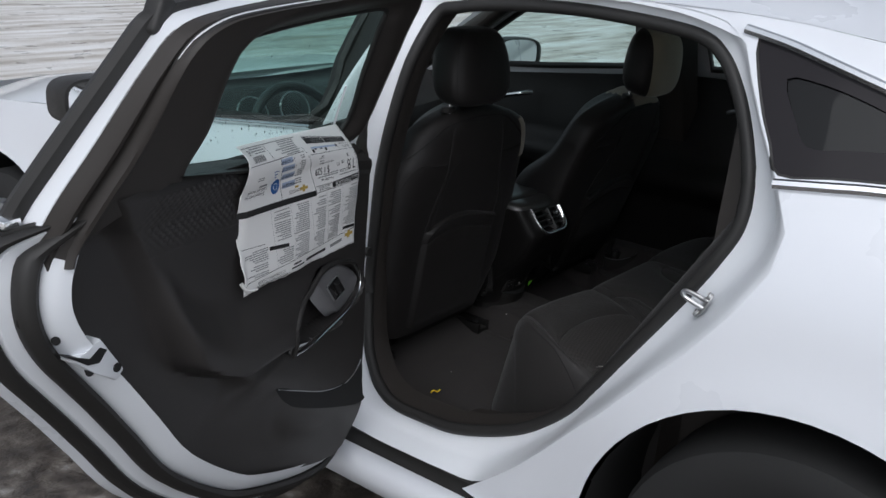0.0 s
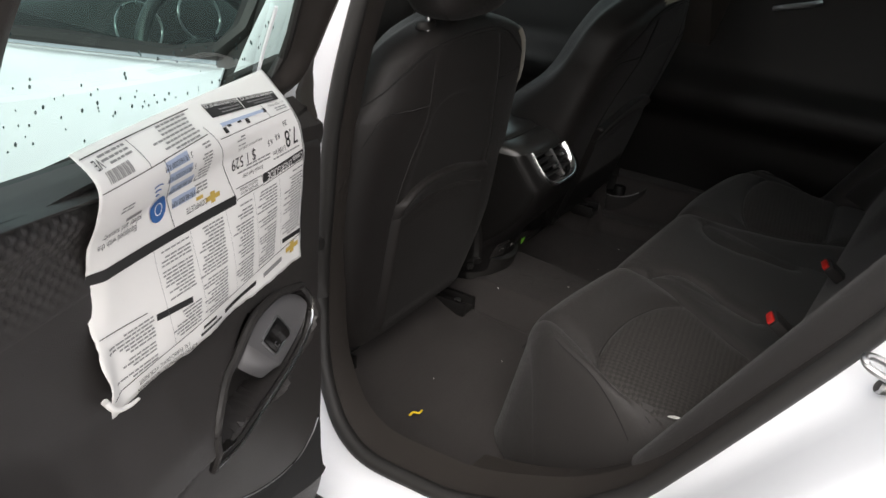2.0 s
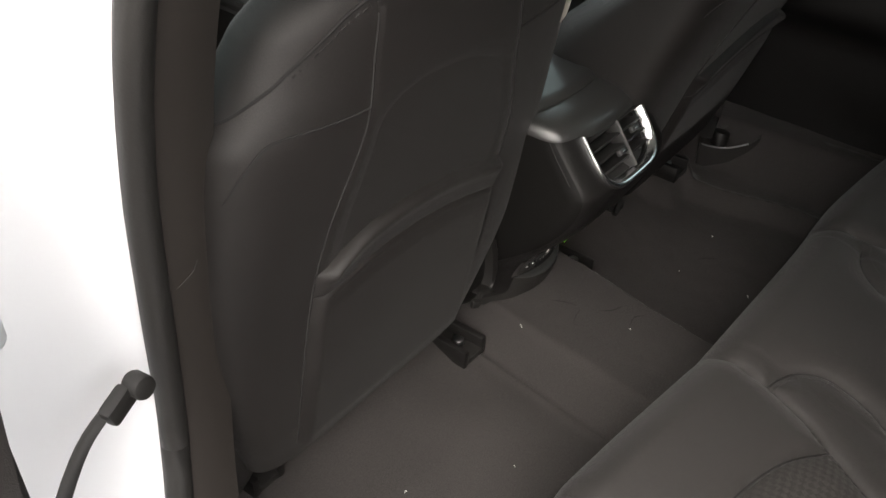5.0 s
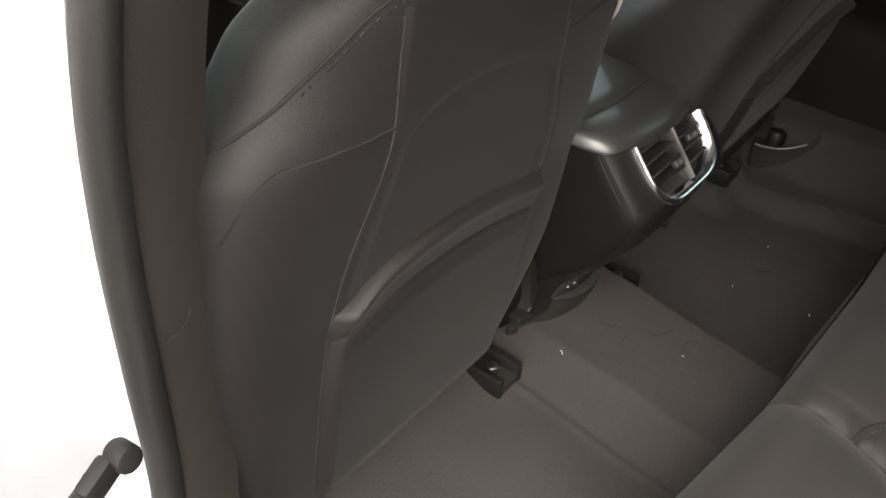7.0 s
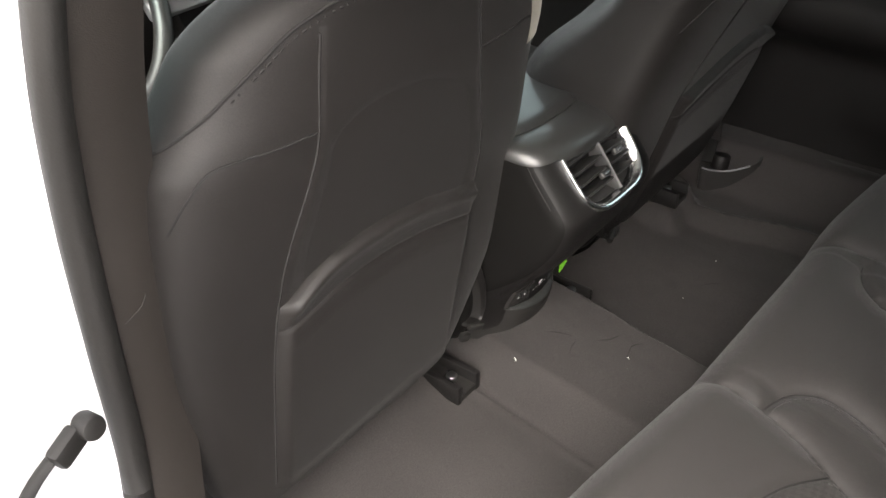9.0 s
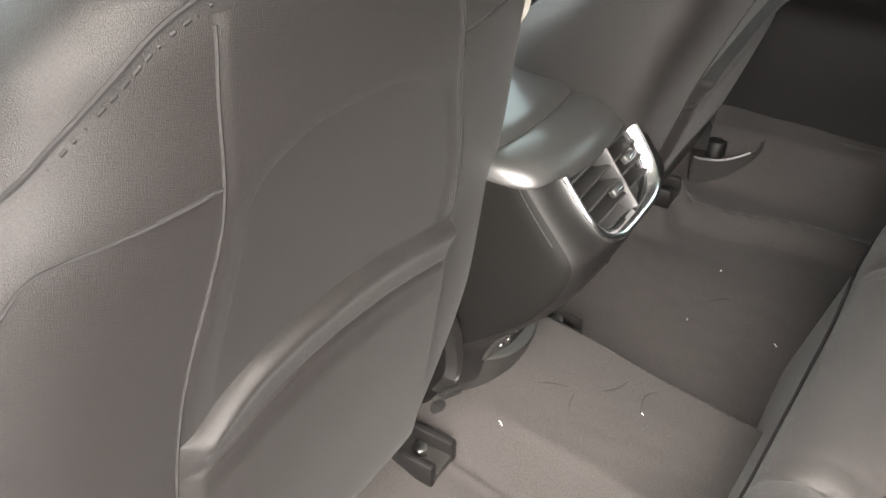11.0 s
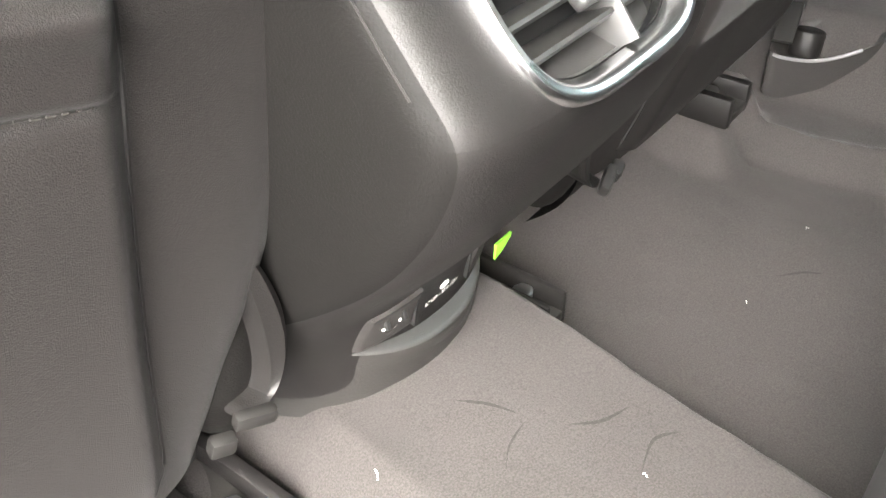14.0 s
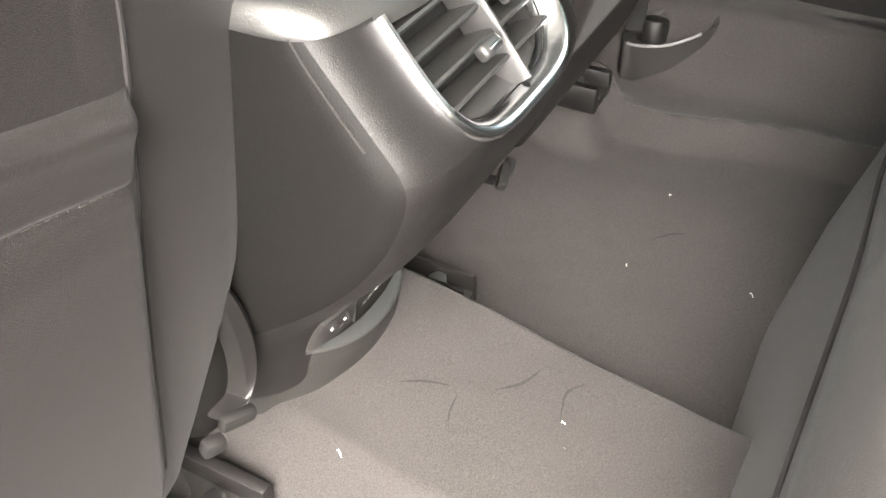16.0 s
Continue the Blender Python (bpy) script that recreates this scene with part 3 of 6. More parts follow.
def liner(cy, sx):
    return loft([[Vector((sx * x, cy + 0.405 * math.cos(a), 0.34 + 0.405 * math.sin(a))) for a in np.linspace(-0.5, 3.64, 26)] for x in (0.905, 0.85, 0.55)] +
                [[Vector((sx * 0.55, cy + 0.02 * math.cos(a), 0.34 + 0.02 * math.sin(a))) for a in np.linspace(-0.5, 3.64, 26)]], False)


for cy in (0, 2.64):
    for sx in (-1, 1):
        part("arch_liner", liner(cy, sx), DARK, car, "black arch liner")


# wheels
def wheel_parts(cy, sx):
    sec = [(0.235, -.105), (0.26, -.112), (0.30, -.115), (0.325, -.105), (0.334, -.08), (0.336, 0), (0.334, .08), (0.325, .105), (0.30, .115), (0.26, .112), (0.235, .105)]
    m = Matrix.Translation((sx * 0.80, cy, 0.336))
    rings = [[m @ Vector((-w * 1.0, r * math.cos(t), r * math.sin(t))) for r, w in sec] for t in np.linspace(0, 2 * math.pi, 49)]
    ty = part("tyre", loft(rings, False), TYRE, car, "black rubber tyre")
    hub = join(loft([[m @ Vector((sx * x, r * math.cos(t), r * math.sin(t))) for t in np.linspace(0, 2 * math.pi, 40, endpoint=False)] for r, x in ((.24, -.09), (.225, -.07), (.22, .08), (.235, .10), (.24, .10))]),
               cyl(0.055, 0.03, m @ pose(sx * 0.075, 0, 0, 0, 90, 0), 20))
    for k in range(10):
        a = 2 * math.pi * (k + (0.18 if k % 2 else -0.18)) / 10
        hub = join(hub, box(0.02, 0.028, 0.19, m @ Matrix.Rotation(a, 4, 'X') @ pose(sx * 0.075, 0, 0.135), 0.006))
    part("rim", hub, ALLOY, ty, "grey spoked alloy rim")
    part("brake_disc", cyl(0.15, 0.02, m @ pose(sx * 0.02, 0, 0, 0, 90, 0), 32), STEEL, ty)


for cy in (0, 2.64):
    for sx in (-1, 1):
        wheel_parts(cy, sx)


# door mirrors
def door_mirror(sx):
    c = Vector((0, 0, 0))
    at = Matrix.Translation((-.985, 1.93, 1.012)) if sx < 0 else Matrix.Translation((1.008, 1.880, 1.018)) @ pose(0, 0, 0, 0, 0, -33)

    def shell(a, b):
        t, p = 2 * math.pi * a, (b - 0.0) * math.pi / 2
        k = math.cos(p) ** 0.55
        q = lambda v, e: math.copysign(abs(v) ** e, v)
        return c + Vector((0.098 * k * q(math.cos(t), 0.6), 0.11 * math.sin(p), 0.064 * k * q(math.sin(t), 0.6)))
    sh = part("mirror_housing", grid(32, 8, shell, True), RUBBER, car, "glossy black mirror cap")
    part("mirror_rim", loft([[c + Vector((0.098 * k * math.copysign(abs(math.cos(t)) ** .6, math.cos(t)), y, 0.064 * k * math.copysign(abs(math.sin(t)) ** .6, math.sin(t)))) for t in np.linspace(0, 2 * math.pi, 32, endpoint=False)]
                              for k, y in ((0.98, 0.075), (1.03, 0.03), (1.05, 0.0), (1.02, -0.025), (0.93, -0.028), (0.92, -0.012))]), PLASTIC, sh, "black mirror housing")
    gl = loft([[c + Vector((0.086 * k * math.copysign(abs(math.cos(t)) ** .6, math.cos(t)), -0.014, 0.058 * k * math.copysign(abs(math.sin(t)) ** .6, math.sin(t)))) for t in np.linspace(0, 2 * math.pi, 32, endpoint=False)] for k in (1, 0.02)])
    part("mirror_glass", gl, MIRROR, sh, "mirror glass")
    part("mirror_foot", tube([(sx * 0.93, 1.96, .965), (sx * 0.87, 2.0, .955), (sx * 0.80, 2.04, .95)], 0.03, 10), PLASTIC, sh)
    for o in [sh] + [k for k in sh.children if not k.name.startswith("mirror_foot")]:
        o.data.transform(at)


door_mirror(-1)
door_mirror(1)

# pale scratch on the pillar trim
part("scratch", tube(spline([(-.677, 1.1545, .786), (-.669, 1.1545, .789), (-.660, 1.1550, .792), (-.655, 1.1555, .796), (-.651, 1.1560, .802)], 4), .0005, 5), STITCH, car, "pale scratch")

# striker on the jamb
sp = Vector((-.815, .245, .852))
ST, SN = Vector((-.25, -.50, .83)).normalized(), Vector((-.35, .80, .48)).normalized()
SN = (SN - ST * SN.dot(ST)).normalized()
SB = ST.cross(SN)
m = Matrix.Translation(sp) @ Matrix((SN, ST, SB)).transposed().to_4x4()
base = part("striker_plate", cyl(.017, .004, m @ Matrix.Diagonal((1, 1.9, 1, 1)) @ pose(0, 0, 0, 0, 90, 0), 28, bevel=.0015), STEEL, car, "zinc striker plate with a wire loop")
part("striker_loop", tube([m @ Vector(v) for v in spline([(0, .002, -.011), (.030, .002, -.010), (.044, .002, -.005), (.044, .002, .005), (.030, .002, .010), (0, .002, .011)], 4)], 0.0045, 8), STEEL, base)
for dy in (.026, -.026):
    part("striker_screw", cyl(0.0075, 0.006, m @ pose(.004, dy, 0, 0, 90, 0), 12), STEEL, base)

# check strap and hinge on the B-pillar
part("check_strap", join(tube(spline([(-.738, 1.158, .709), (-.769, 1.160, .697), (-.813, 1.145, .682), (-.89, 1.09, .655)], 5), lambda f: 0.0075 if f > 0.3 else 0.010, 8, flat=0.6),
                         cyl(0.012, 0.022, pose(-.736, 1.153, .711, 80, 20, 0), 16, bevel=0.003), box(0.034, 0.016, 0.024, pose(-.758, 1.156, .701, 0, -20, 12), 0.005)), RUBBER, car, "black door check strap")
for hz in (.86, .50):
    part("hinge", join(box(0.05, 0.03, 0.05, pose(-.855, 1.15, hz, 0, 0, 25), 0.008), cyl(0.012, 0.075, pose(-.875, 1.135, hz), 14, bevel=0.003)), JAMB, car, "white painted door hinge")

# ---- the open rear door, in its own frame: u along it, w towards the cabin side, z up ----
P0, DU, DN = Vector((-.886, 1.006, 0)), Vector((-.973, -.230, 0)), Vector((.230, -.973, 0))


def dpos(u, w, z):
    return P0 + DU * u + DN * (w + max(0, z - 1.03) * 0.5) + Vector((0, 0, z))


door = thing("rear_door", dpos(.4, -.06, .35), "white rear car door standing open, black trim inside", "car door")
RIM = spline([(.004, 1.01), (.012, .92), (.020, .84), (.032, .69), (.038, .55), (.06, .44), (.13, .35), (.24, .36), (.40, .42), (.50, .475), (.63, .59), (.705, .70), (.76, .783),
              (.80, .84), (.838, .895), (.858, .945), (.856, .99), (.838, 1.03), (.803, 1.105), (.780, 1.155), (.765, 1.205), (.753, 1.27), (.738, 1.308), (.708, 1.333), (.64, 1.350),
              (.45, 1.362), (.30, 1.366), (.020, 1.362), (-.010, 1.27), (-.024, 1.14), (-.030, 1.06)], 4, True)
GLASSO = spline([(.579, 1.080), (.589, 1.185), (.593, 1.26), (.575, 1.29), (.498, 1.308), (.368, 1.321), (.232, 1.329), (.085, 1.331), (.070, 1.29), (.046, 1.195), (.026, 1.06), (.30, 1.064)], 4, True)
BELT = lambda u: 0.998 + 0.165 * u


def rim_out(o, w, closed_w=None):
    n, out = len(RIM), []
    for i, p in enumerate(RIM):
        t = RIM[(i + 1) % n] - RIM[i - 1]
        nn = np.array([t[1], -t[0]])
        nn = nn / max(1e-6, np.linalg.norm(nn))
        k = 1.0 - 0.92 * step(1.0, 1.10, p[1])
        if p[0] < 0.2 and p[1] > .45:
            k = 0.25
        q = p + nn * o * k
        out.append(dpos(q[0], w * (1 - .72 * step(1.0, 1.10, p[1])) - .05 * step(1.0, 1.08, p[1]) * step(.25, .10, p[0]), q[1]))
    return out


# folded edge of the door: painted steps with two seals, black along the window and the hinge side
def edge_part(name, bands, mat, black, label):
    rings = [rim_out(o, w) for o, w in bands]
    ob = part(name, loft(rings), [mat, black], door, label)
    for f in ob.data.polygons:
        c = Vector(f.center) - P0
        u = c.dot(DU)
        if (u < .19 and c.z > .40) or (c.z > 1.028 and black is not mat):
            f.material_index = 1
    return ob


edge_part("edge_inner", ((-.006, -.004), (.004, -.008), (.018, -.016), (.030, -.030), (.034, -.040)), JAMB, TRIM, "white painted shut face")
ob = edge_part("edge_step", ((.030, -.040), (.046, -.052), (.070, -.060), (.078, -.075)), JAMB, JAMB, "white painted outer fold")
edge_part("edge_lip", ((.070, -.085), (.088, -.098), (.098, -.108), (.100, -.116), (.094, -.122)), PAINT, RUBBER, "white hem of the door skin")
edge_part("inner_seal", ((.030, -.036), (.032, -.024), (.040, -.020), (.050, -.024), (.056, -.036), (.054, -.052)), RUBBER, RUBBER, "black rubber door seal")
edge_part("outer_seal", ((.072, -.070), (.078, -.062), (.088, -.066), (.094, -.080), (.090, -.100)), RUBBER, RUBBER, "black outer rubber seal")


# window frame: black rolled inner part, a painted strip and a black outer seal, meeting in a pointed rear corner
def run(pts, n=70):
    """n + 1 points evenly spaced along a line of (u, z)."""
    P = [np.array(p, float) for p in pts]
    L = np.concatenate(([0], np.cumsum([np.linalg.norm(q - p) for p, q in zip(P, P[1:])])))
    return [tuple(float(np.interp(L[-1] * i / n, L, [p[j] for p in P])) for j in (0, 1)) for i in range(n + 1)]


F_IN = run(spline([(.846, 1.010), (.803, 1.105), (.780, 1.155), (.765, 1.205), (.753, 1.27), (.738, 1.308), (.708, 1.333), (.64, 1.350), (.45, 1.362), (.30, 1.366), (.10, 1.368), (.0, 1.366)], 5))
F_MID = run(spline([(.885, 1.010), (.862, 1.096), (.821, 1.180), (.788, 1.252), (.762, 1.300), (.738, 1.332), (.674, 1.354), (.45, 1.374), (.30, 1.379), (.10, 1.381), (.0, 1.379)], 5))
F_OUT = run([(.890, 1.010), (.856, 1.100), (.799, 1.205), (.752, 1.289), (.724, 1.340), (.700, 1.354), (.60, 1.368), (.45, 1.378), (.30, 1.384), (.10, 1.386), (.0, 1.384)])


def frame_line(f, g, k, w):
    return [dpos(p[0] + (q[0] - p[0]) * k, w, p[1] + (q[1] - p[1]) * k) for p, q in zip(f, g)]


part("frame_inner", loft([frame_line(F_IN, F_MID, k, w) for k, w in ((-.06, -.006), (0, -.001), (.10, .001), (.22, -.003), (.30, -.014), (.38, -.026), (.46, -.027), (.56, -.020), (.70, -.021), (.82, -.030), (.92, -.044), (1.0, -.052))], False), TRIM, door, "black rolled window frame")
part("frame_strip", loft([frame_line(F_MID, F_OUT, k, w) for k, w in ((.0, -.050), (.2, -.058), (.6, -.072), (1.0, -.090))], False), JAMB, door, "white painted strip of the window frame")
part("frame_seal", loft([[q + DU * o * .85 + Vector((0, 0, o * .5)) for q in frame_line(F_MID, F_OUT, 1.0, w)] for o, w in ((-.012, -.092), (.004, -.088), (.016, -.094), (.020, -.108), (.012, -.124), (-.012, -.126))], False), RUBBER, door, "black outer window seal")
tipc = dpos(.716, -.104, 1.348)
part("frame_corner", box(.060, .034, .030, Matrix.Translation(tipc) @ Matrix(((DU.x, DN.x, 0, 0), (DU.y, DN.y, 0, 0), (0, 0, 1, 0), (0, 0, 0, 1))) @ pose(0, 0, 0, 0, 62, 0), .008, 3), RUBBER, door, "black corner piece of the seal")


def rim_flat(o):
    n, out = len(RIM), []
    for i, p in enumerate(RIM):
        t = RIM[(i + 1) % n] - RIM[i - 1]
        nn = np.array([t[1], -t[0]]) / max(1e-6, np.linalg.norm(t))
        out.append(p + nn * o * (0.25 if p[0] < 0.2 and p[1] > .45 else 1.0))
    return [(float(a), float(b)) for a, b in out]


skin = [p for p in rim_flat(.092) if p[1] < min(BELT(p[0]) + 0.02, 1.07)]
skin = sorted([p for p in skin if p[0] < .1 and p[1] > .45], key=lambda p: -p[1]) + [p for p in skin if not (p[0] < .1 and p[1] > .45)]
part("door_skin", panel(skin, [], lambda u, z: dpos(u, -.118 - 0.012 * math.sin(3.0 * max(0, min(1, (z - .3) / .75))), z), 0.035), PAINT, door, "white door skin")

# window frame trim and glass
hoop = [(float(a), float(b)) for a, b in RIM if (b > BELT(a) - 0.005 if a < .5 else b > 1.035)]
cut = max(range(1, len(hoop)), key=lambda i: abs(hoop[i][0] - hoop[i - 1][0]))
hoop = hoop[:cut] + [(u, BELT(u) - .010) for u in (.10, .22, .34, .46, .58, .68)] + hoop[cut:]
part("frame_trim", panel(hoop, [[(float(a), float(b)) for a, b in GLASSO]],
                         lambda u, z: dpos(u, -.004 - 0.074 * math.exp(-(near_loop((u, z), GLASSO) / 0.022) ** 2) - .050 * step(.14, .03, u) * (1 - math.exp(-(near_loop((u, z), GLASSO) / 0.022) ** 2)) - .03 * step(BELT(u) + .05, BELT(u), z) * step(.66, .60, u), z), 0.012), TRIM, door, "black window frame trim")
part("glass_channel", tube([dpos(p[0], -.082, p[1]) for p in GLASSO], 0.006, 8, True), RUBBER, door, "black window channel")
ob = part("window_glass", panel([(float(a), float(b)) for a, b in GLASSO], [], lambda u, z: dpos(u, -.085, z), 0.05), GLASS, door, "green-tinted wet window glass")
ob.visible_shadow = False


# trim panel
EDGE_L = curve([.45, .60, .654, .696, .715, .766, .827, .918, 1.014, 1.104, 1.15], [.30, .44, .47, .505, .56, .632, .655, .687, .728, .801, .83], 0.012)
LINE = curve([-.05, .05, .16, .32, .39, .497, .56, .632, .668], [.745, .712, .668, .690, .698, .696, .715, .766, .833], 0.012)
CREASE = curve([.05, .16, .228, .312, .473, .62], [.73, .722, .709, .685, .647, .60], 0.012)
POCKET = spline([(.377, .609), (.300, .571), (.228, .537), (.165, .516), (.109, .508), (.068, .520), (.045, .540), (.040, .490), (.048, .440), (.085, .441), (.134, .458), (.230, .498), (.325, .544), (.365, .580)], 4, True)


BRIGHT = spline([(.072, .779), (.045, .749), (.037, .720), (.060, .693), (.10, .680), (.153, .675), (.217, .673), (.267, .671), (.307, .669), (.346, .671)], 4)
GRIP = [(float(p[0]), float(p[1])) for p in BRIGHT] + [(float(p[0]), float(p[1])) for p in spline([(.350, .696), (.350, .729), (.339, .749), (.314, .768), (.286, .780), (.254, .796), (.219, .810), (.165, .808), (.110, .795), (.082, .786)], 4)]


def sunk(u):
    """Depth of the switch plate, which tips inwards towards the hinges."""
    return -.008 + .12 * (min(u, .28) - .06)


def leaf(u, z):
    """How far (u, z) lies inside the grip recess: over 0 inside."""
    if not (.02 < u < .37 and .65 < z < .83):
        return -1
    odd = False
    for i in range(len(GRIP)):
        p, q = GRIP[i - 1], GRIP[i]
        if (p[1] > z) != (q[1] > z) and u < p[0] + (z - p[1]) / (q[1] - p[1]) * (q[0] - p[0]):
            odd = not odd
    return near_loop((u, z), GRIP) * (1 if odd else -1)


def trim_w(u, z, solid=False):
    e = EDGE_L(z)
    soft = .16 * step(.69, .56, z)
    raised = step(e + 0.022 + soft, e - 0.014 - soft, u)
    w = -0.030 + 0.030 * raised
    arm = LINE(u)
    w += 0.034 * raised * step(arm - 0.014, arm + 0.006, z) * step(arm + 0.145, arm + 0.04, z) * step(.71, .62, u) * step(.02, .28, u)
    cr = CREASE(u)
    w += 0.006 * step(cr + .006, cr - .008, z) * step(.60, .45, u)
    if solid:
        return w
    lf = leaf(u, z)
    if lf > -0.004:
        w += (sunk(u) - .030 * step(.08, .20, u) - .012 - w) * step(-0.002, 0.006, lf)
    # the wall of the map pocket swells out below its mouth
    bot = float(np.interp(u, [.05, .13, .33, .38], [.435, .455, .545, .59]))
    if u < .48 and z < bot + .012:
        w += 0.012 * step(bot - .10, bot - .01, z) * step(.48, .26, u)
    # bottom and rim roll off
    w -= 0.02 * step(BELT(u) - 0.03, BELT(u) + 0.004, z)
    return w


trim_out = [(float(p[0]), float(p[1])) for p in RIM if p[1] < BELT(p[0]) + 0.02]
trim_out = sorted([p for p in trim_out if p[0] < .2 and p[1] > .34], key=lambda p: -p[1]) + [p for p in trim_out if not (p[0] < .2 and p[1] > .34)]
trim_out += [(.80, 1.098), (.70, 1.105), (.60, BELT(.60)), (.40, BELT(.4)), (.2, BELT(.2)), (.08, BELT(.08))]
part("trim_panel", panel(trim_out, [POCKET], lambda u, z: dpos(u, trim_w(u, z), z), 0.0065), DOORTRIM, door, "black grained door trim with a padded armrest")
part("trim_top", loft([[dpos(u, w, BELT(u) + dz * max(0, 1 - u / .62) - (.004 if w < -.02 else 0)) for u in np.linspace(-.004, .665, 30)] for w, dz in ((-.096, .026), (-.062, .030), (-.048, .036), (-.030, .022), (-.012, .007), (-.003, .0), (-.002, -.012), (-.006, -.03))], False), DOORTRIM, door, "soft top edge of the trim")


def dimpled(a, b):
    u, z = .45 + .28 * a, .975 + .110 * b
    f = step(0, .2, min(a, 1 - a)) * step(0, .4, b) * step(0, .05, 1 - b)
    return dpos(u, trim_w(u, z) + .0009 * min(1, 20 * min(a, 1 - a, b, 1 - b)) - .0004 + .0014 * f * math.cos(u * 420) * math.cos(z * 420), z)


part("upper_insert", grid(130, 56, dimpled), DOORTRIM, door, "black trim insert with a dimpled grain")
part("trim_end", loft([[dpos(.0 + .008 * k, w, z) for z in np.linspace(.42, 1.02, 20)] for k, w in ((4, -.02), (0, -.025), (-1, -.05), (-1, -.11))], False), PLASTIC, door)

ang = math.atan2(DU.y, DU.x)
part("frame_foot", box(.13, .016, .13, Matrix.Translation(dpos(.030, -.082, 1.012)) @ pose(0, 0, 0, 0, 0, math.degrees(ang)), .004), TRIM, door)
# grip recess: grey bezel with a window switch, rim, bright line
def plate(u, z, lift=0.0):
    return dpos(u, sunk(u) + lift, z)


def along(pts, n=24):
    p = [Vector((float(a), float(b), 0)) for a, b in spline(pts, 8)]
    return lambda k: p[min(len(p) - 1, int(k * (len(p) - 1)))].lerp(p[min(len(p) - 1, int(k * (len(p) - 1)) + 1)], k * (len(p) - 1) % 1)


up = along([(.046, .738), (.064, .758), (.112, .785), (.168, .804), (.219, .807), (.253, .796)])
low = along([(.044, .730), (.050, .712), (.070, .698), (.10, .690), (.125, .686), (.140, .685)])
end = along([(.264, .778), (.250, .753), (.220, .723), (.183, .691), (.160, .683), (.146, .684)])


def bezel_face(a, b):
    p = up(a).lerp(low(a), b)
    return plate(p.x, p.y, .001 - .006 * abs(2 * b - 1) ** 8)


def bezel_foot(a, b):
    p = Vector((.253, .796, 0)).lerp(Vector((.140, .685, 0)), b).lerp(end(b), a)
    return plate(p.x, p.y, .001 - .006 * abs(2 * b - 1) ** 8 - .016 * a ** 1.5)


bezel = part("switch_bezel", grid(30, 16, bezel_face), BEZEL, door, "satin grey switch bezel")
part("bezel_foot", grid(8, 16, bezel_foot), BEZEL, bezel)
WA, WB, W0 = Vector((-.043, -.049, 0)), Vector((.052, -.010, 0)), Vector((.155, .779, 0))


def well(a, b, lift):
    p = W0 + WA * a + WB * b
    return plate(p.x, p.y, lift)


part("switch_well", grid(4, 4, lambda a, b: well(a, b, .0016)), DARK, door)
part("well_rim", tube([well(a, b, .002) for a, b in ((0, .08), (0, .92), (.08, 1), (.92, 1), (1, .92), (1, .08), (.92, 0), (.08, 0))], .0017, 6, True), SATIN, door, "satin rim round the window switch")
rocker = curve([.0, .10, .25, .45, .55, .68, .88, 1.0], [.001, .006, .010, .009, .003, .002, .006, .001], .03)
sw_ob = part("window_switch", grid(6, 30, lambda a, b: well(.12 + .76 * a, .05 + .9 * b, .002 + rocker(b) * min(1, 12 * min(a, 1 - a) + .2))), CONSOLE, door, "black window switch")
part("switch_mark", tube([well(a, b, .0095) for a, b in ((.40, .74), (.40, .84), (.62, .84), (.62, .74))], .0007, 5), SATIN, sw_ob)
part("grip_rim", tube([dpos(u, sunk(u) + .004 if i < len(BRIGHT) else max(trim_w(u, z, True), sunk(u)) - .001, z) for i, (u, z) in enumerate(GRIP)], 0.0062, 8, True), PLASTIC, door, "rounded black rim of the grip")
part("bright_line", tube([dpos(float(u) + .003, sunk(float(u)) + .009, float(z) + .004) for u, z in BRIGHT], 0.0019, 6), CHROME, door, "thin bright line under the grip")
tip = [dpos(u, max(trim_w(u, z, True), sunk(u)) + .002, z) for u, z in ((.346, .700), (.312, .692), (.345, .674))]
part("grip_tip", poly(tip + [p - DN * .012 for p in tip], [(0, 1, 2), (0, 3, 4, 1), (1, 4, 5, 2), (2, 5, 3, 0)]), CHROME, door, "bright corner piece of the grip", smooth=False)


# map pocket: mouth coloured dark for its shade, thin bright line along upper edge
def pocket_ring(k, d):
    c = np.mean(POCKET, axis=0)
    return [dpos(float(c[0] + (u - c[0]) * k), trim_w(u, z) - d, float(c[1] + (z - c[1]) * k)) for u, z in POCKET]


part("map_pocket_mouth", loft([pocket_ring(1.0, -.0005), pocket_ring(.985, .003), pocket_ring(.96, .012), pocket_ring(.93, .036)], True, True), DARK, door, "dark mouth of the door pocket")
part("map_pocket_rim", tube([dpos(u, trim_w(u, z) + .0005, z) for u, z in spline([(.372, .604), (.300, .569), (.228, .535), (.165, .514), (.109, .506), (.068, .518), (.048, .535)], 5)], .0013, 6), SATIN, door, "thin bright edge of the door pocket")


# latch: a folded white bracket over a dark slot on the shut face
def door_plate(pts, w, thick):
    n = len(pts)
    vs = [dpos(u, w, z) for u, z in pts] + [dpos(u, w - thick, z) for u, z in pts]
    return poly(vs, [tuple(range(n)), tuple(range(2 * n - 1, n - 1, -1))] + [(i, i + n, (i + 1) % n + n, (i + 1) % n) for i in range(n)])


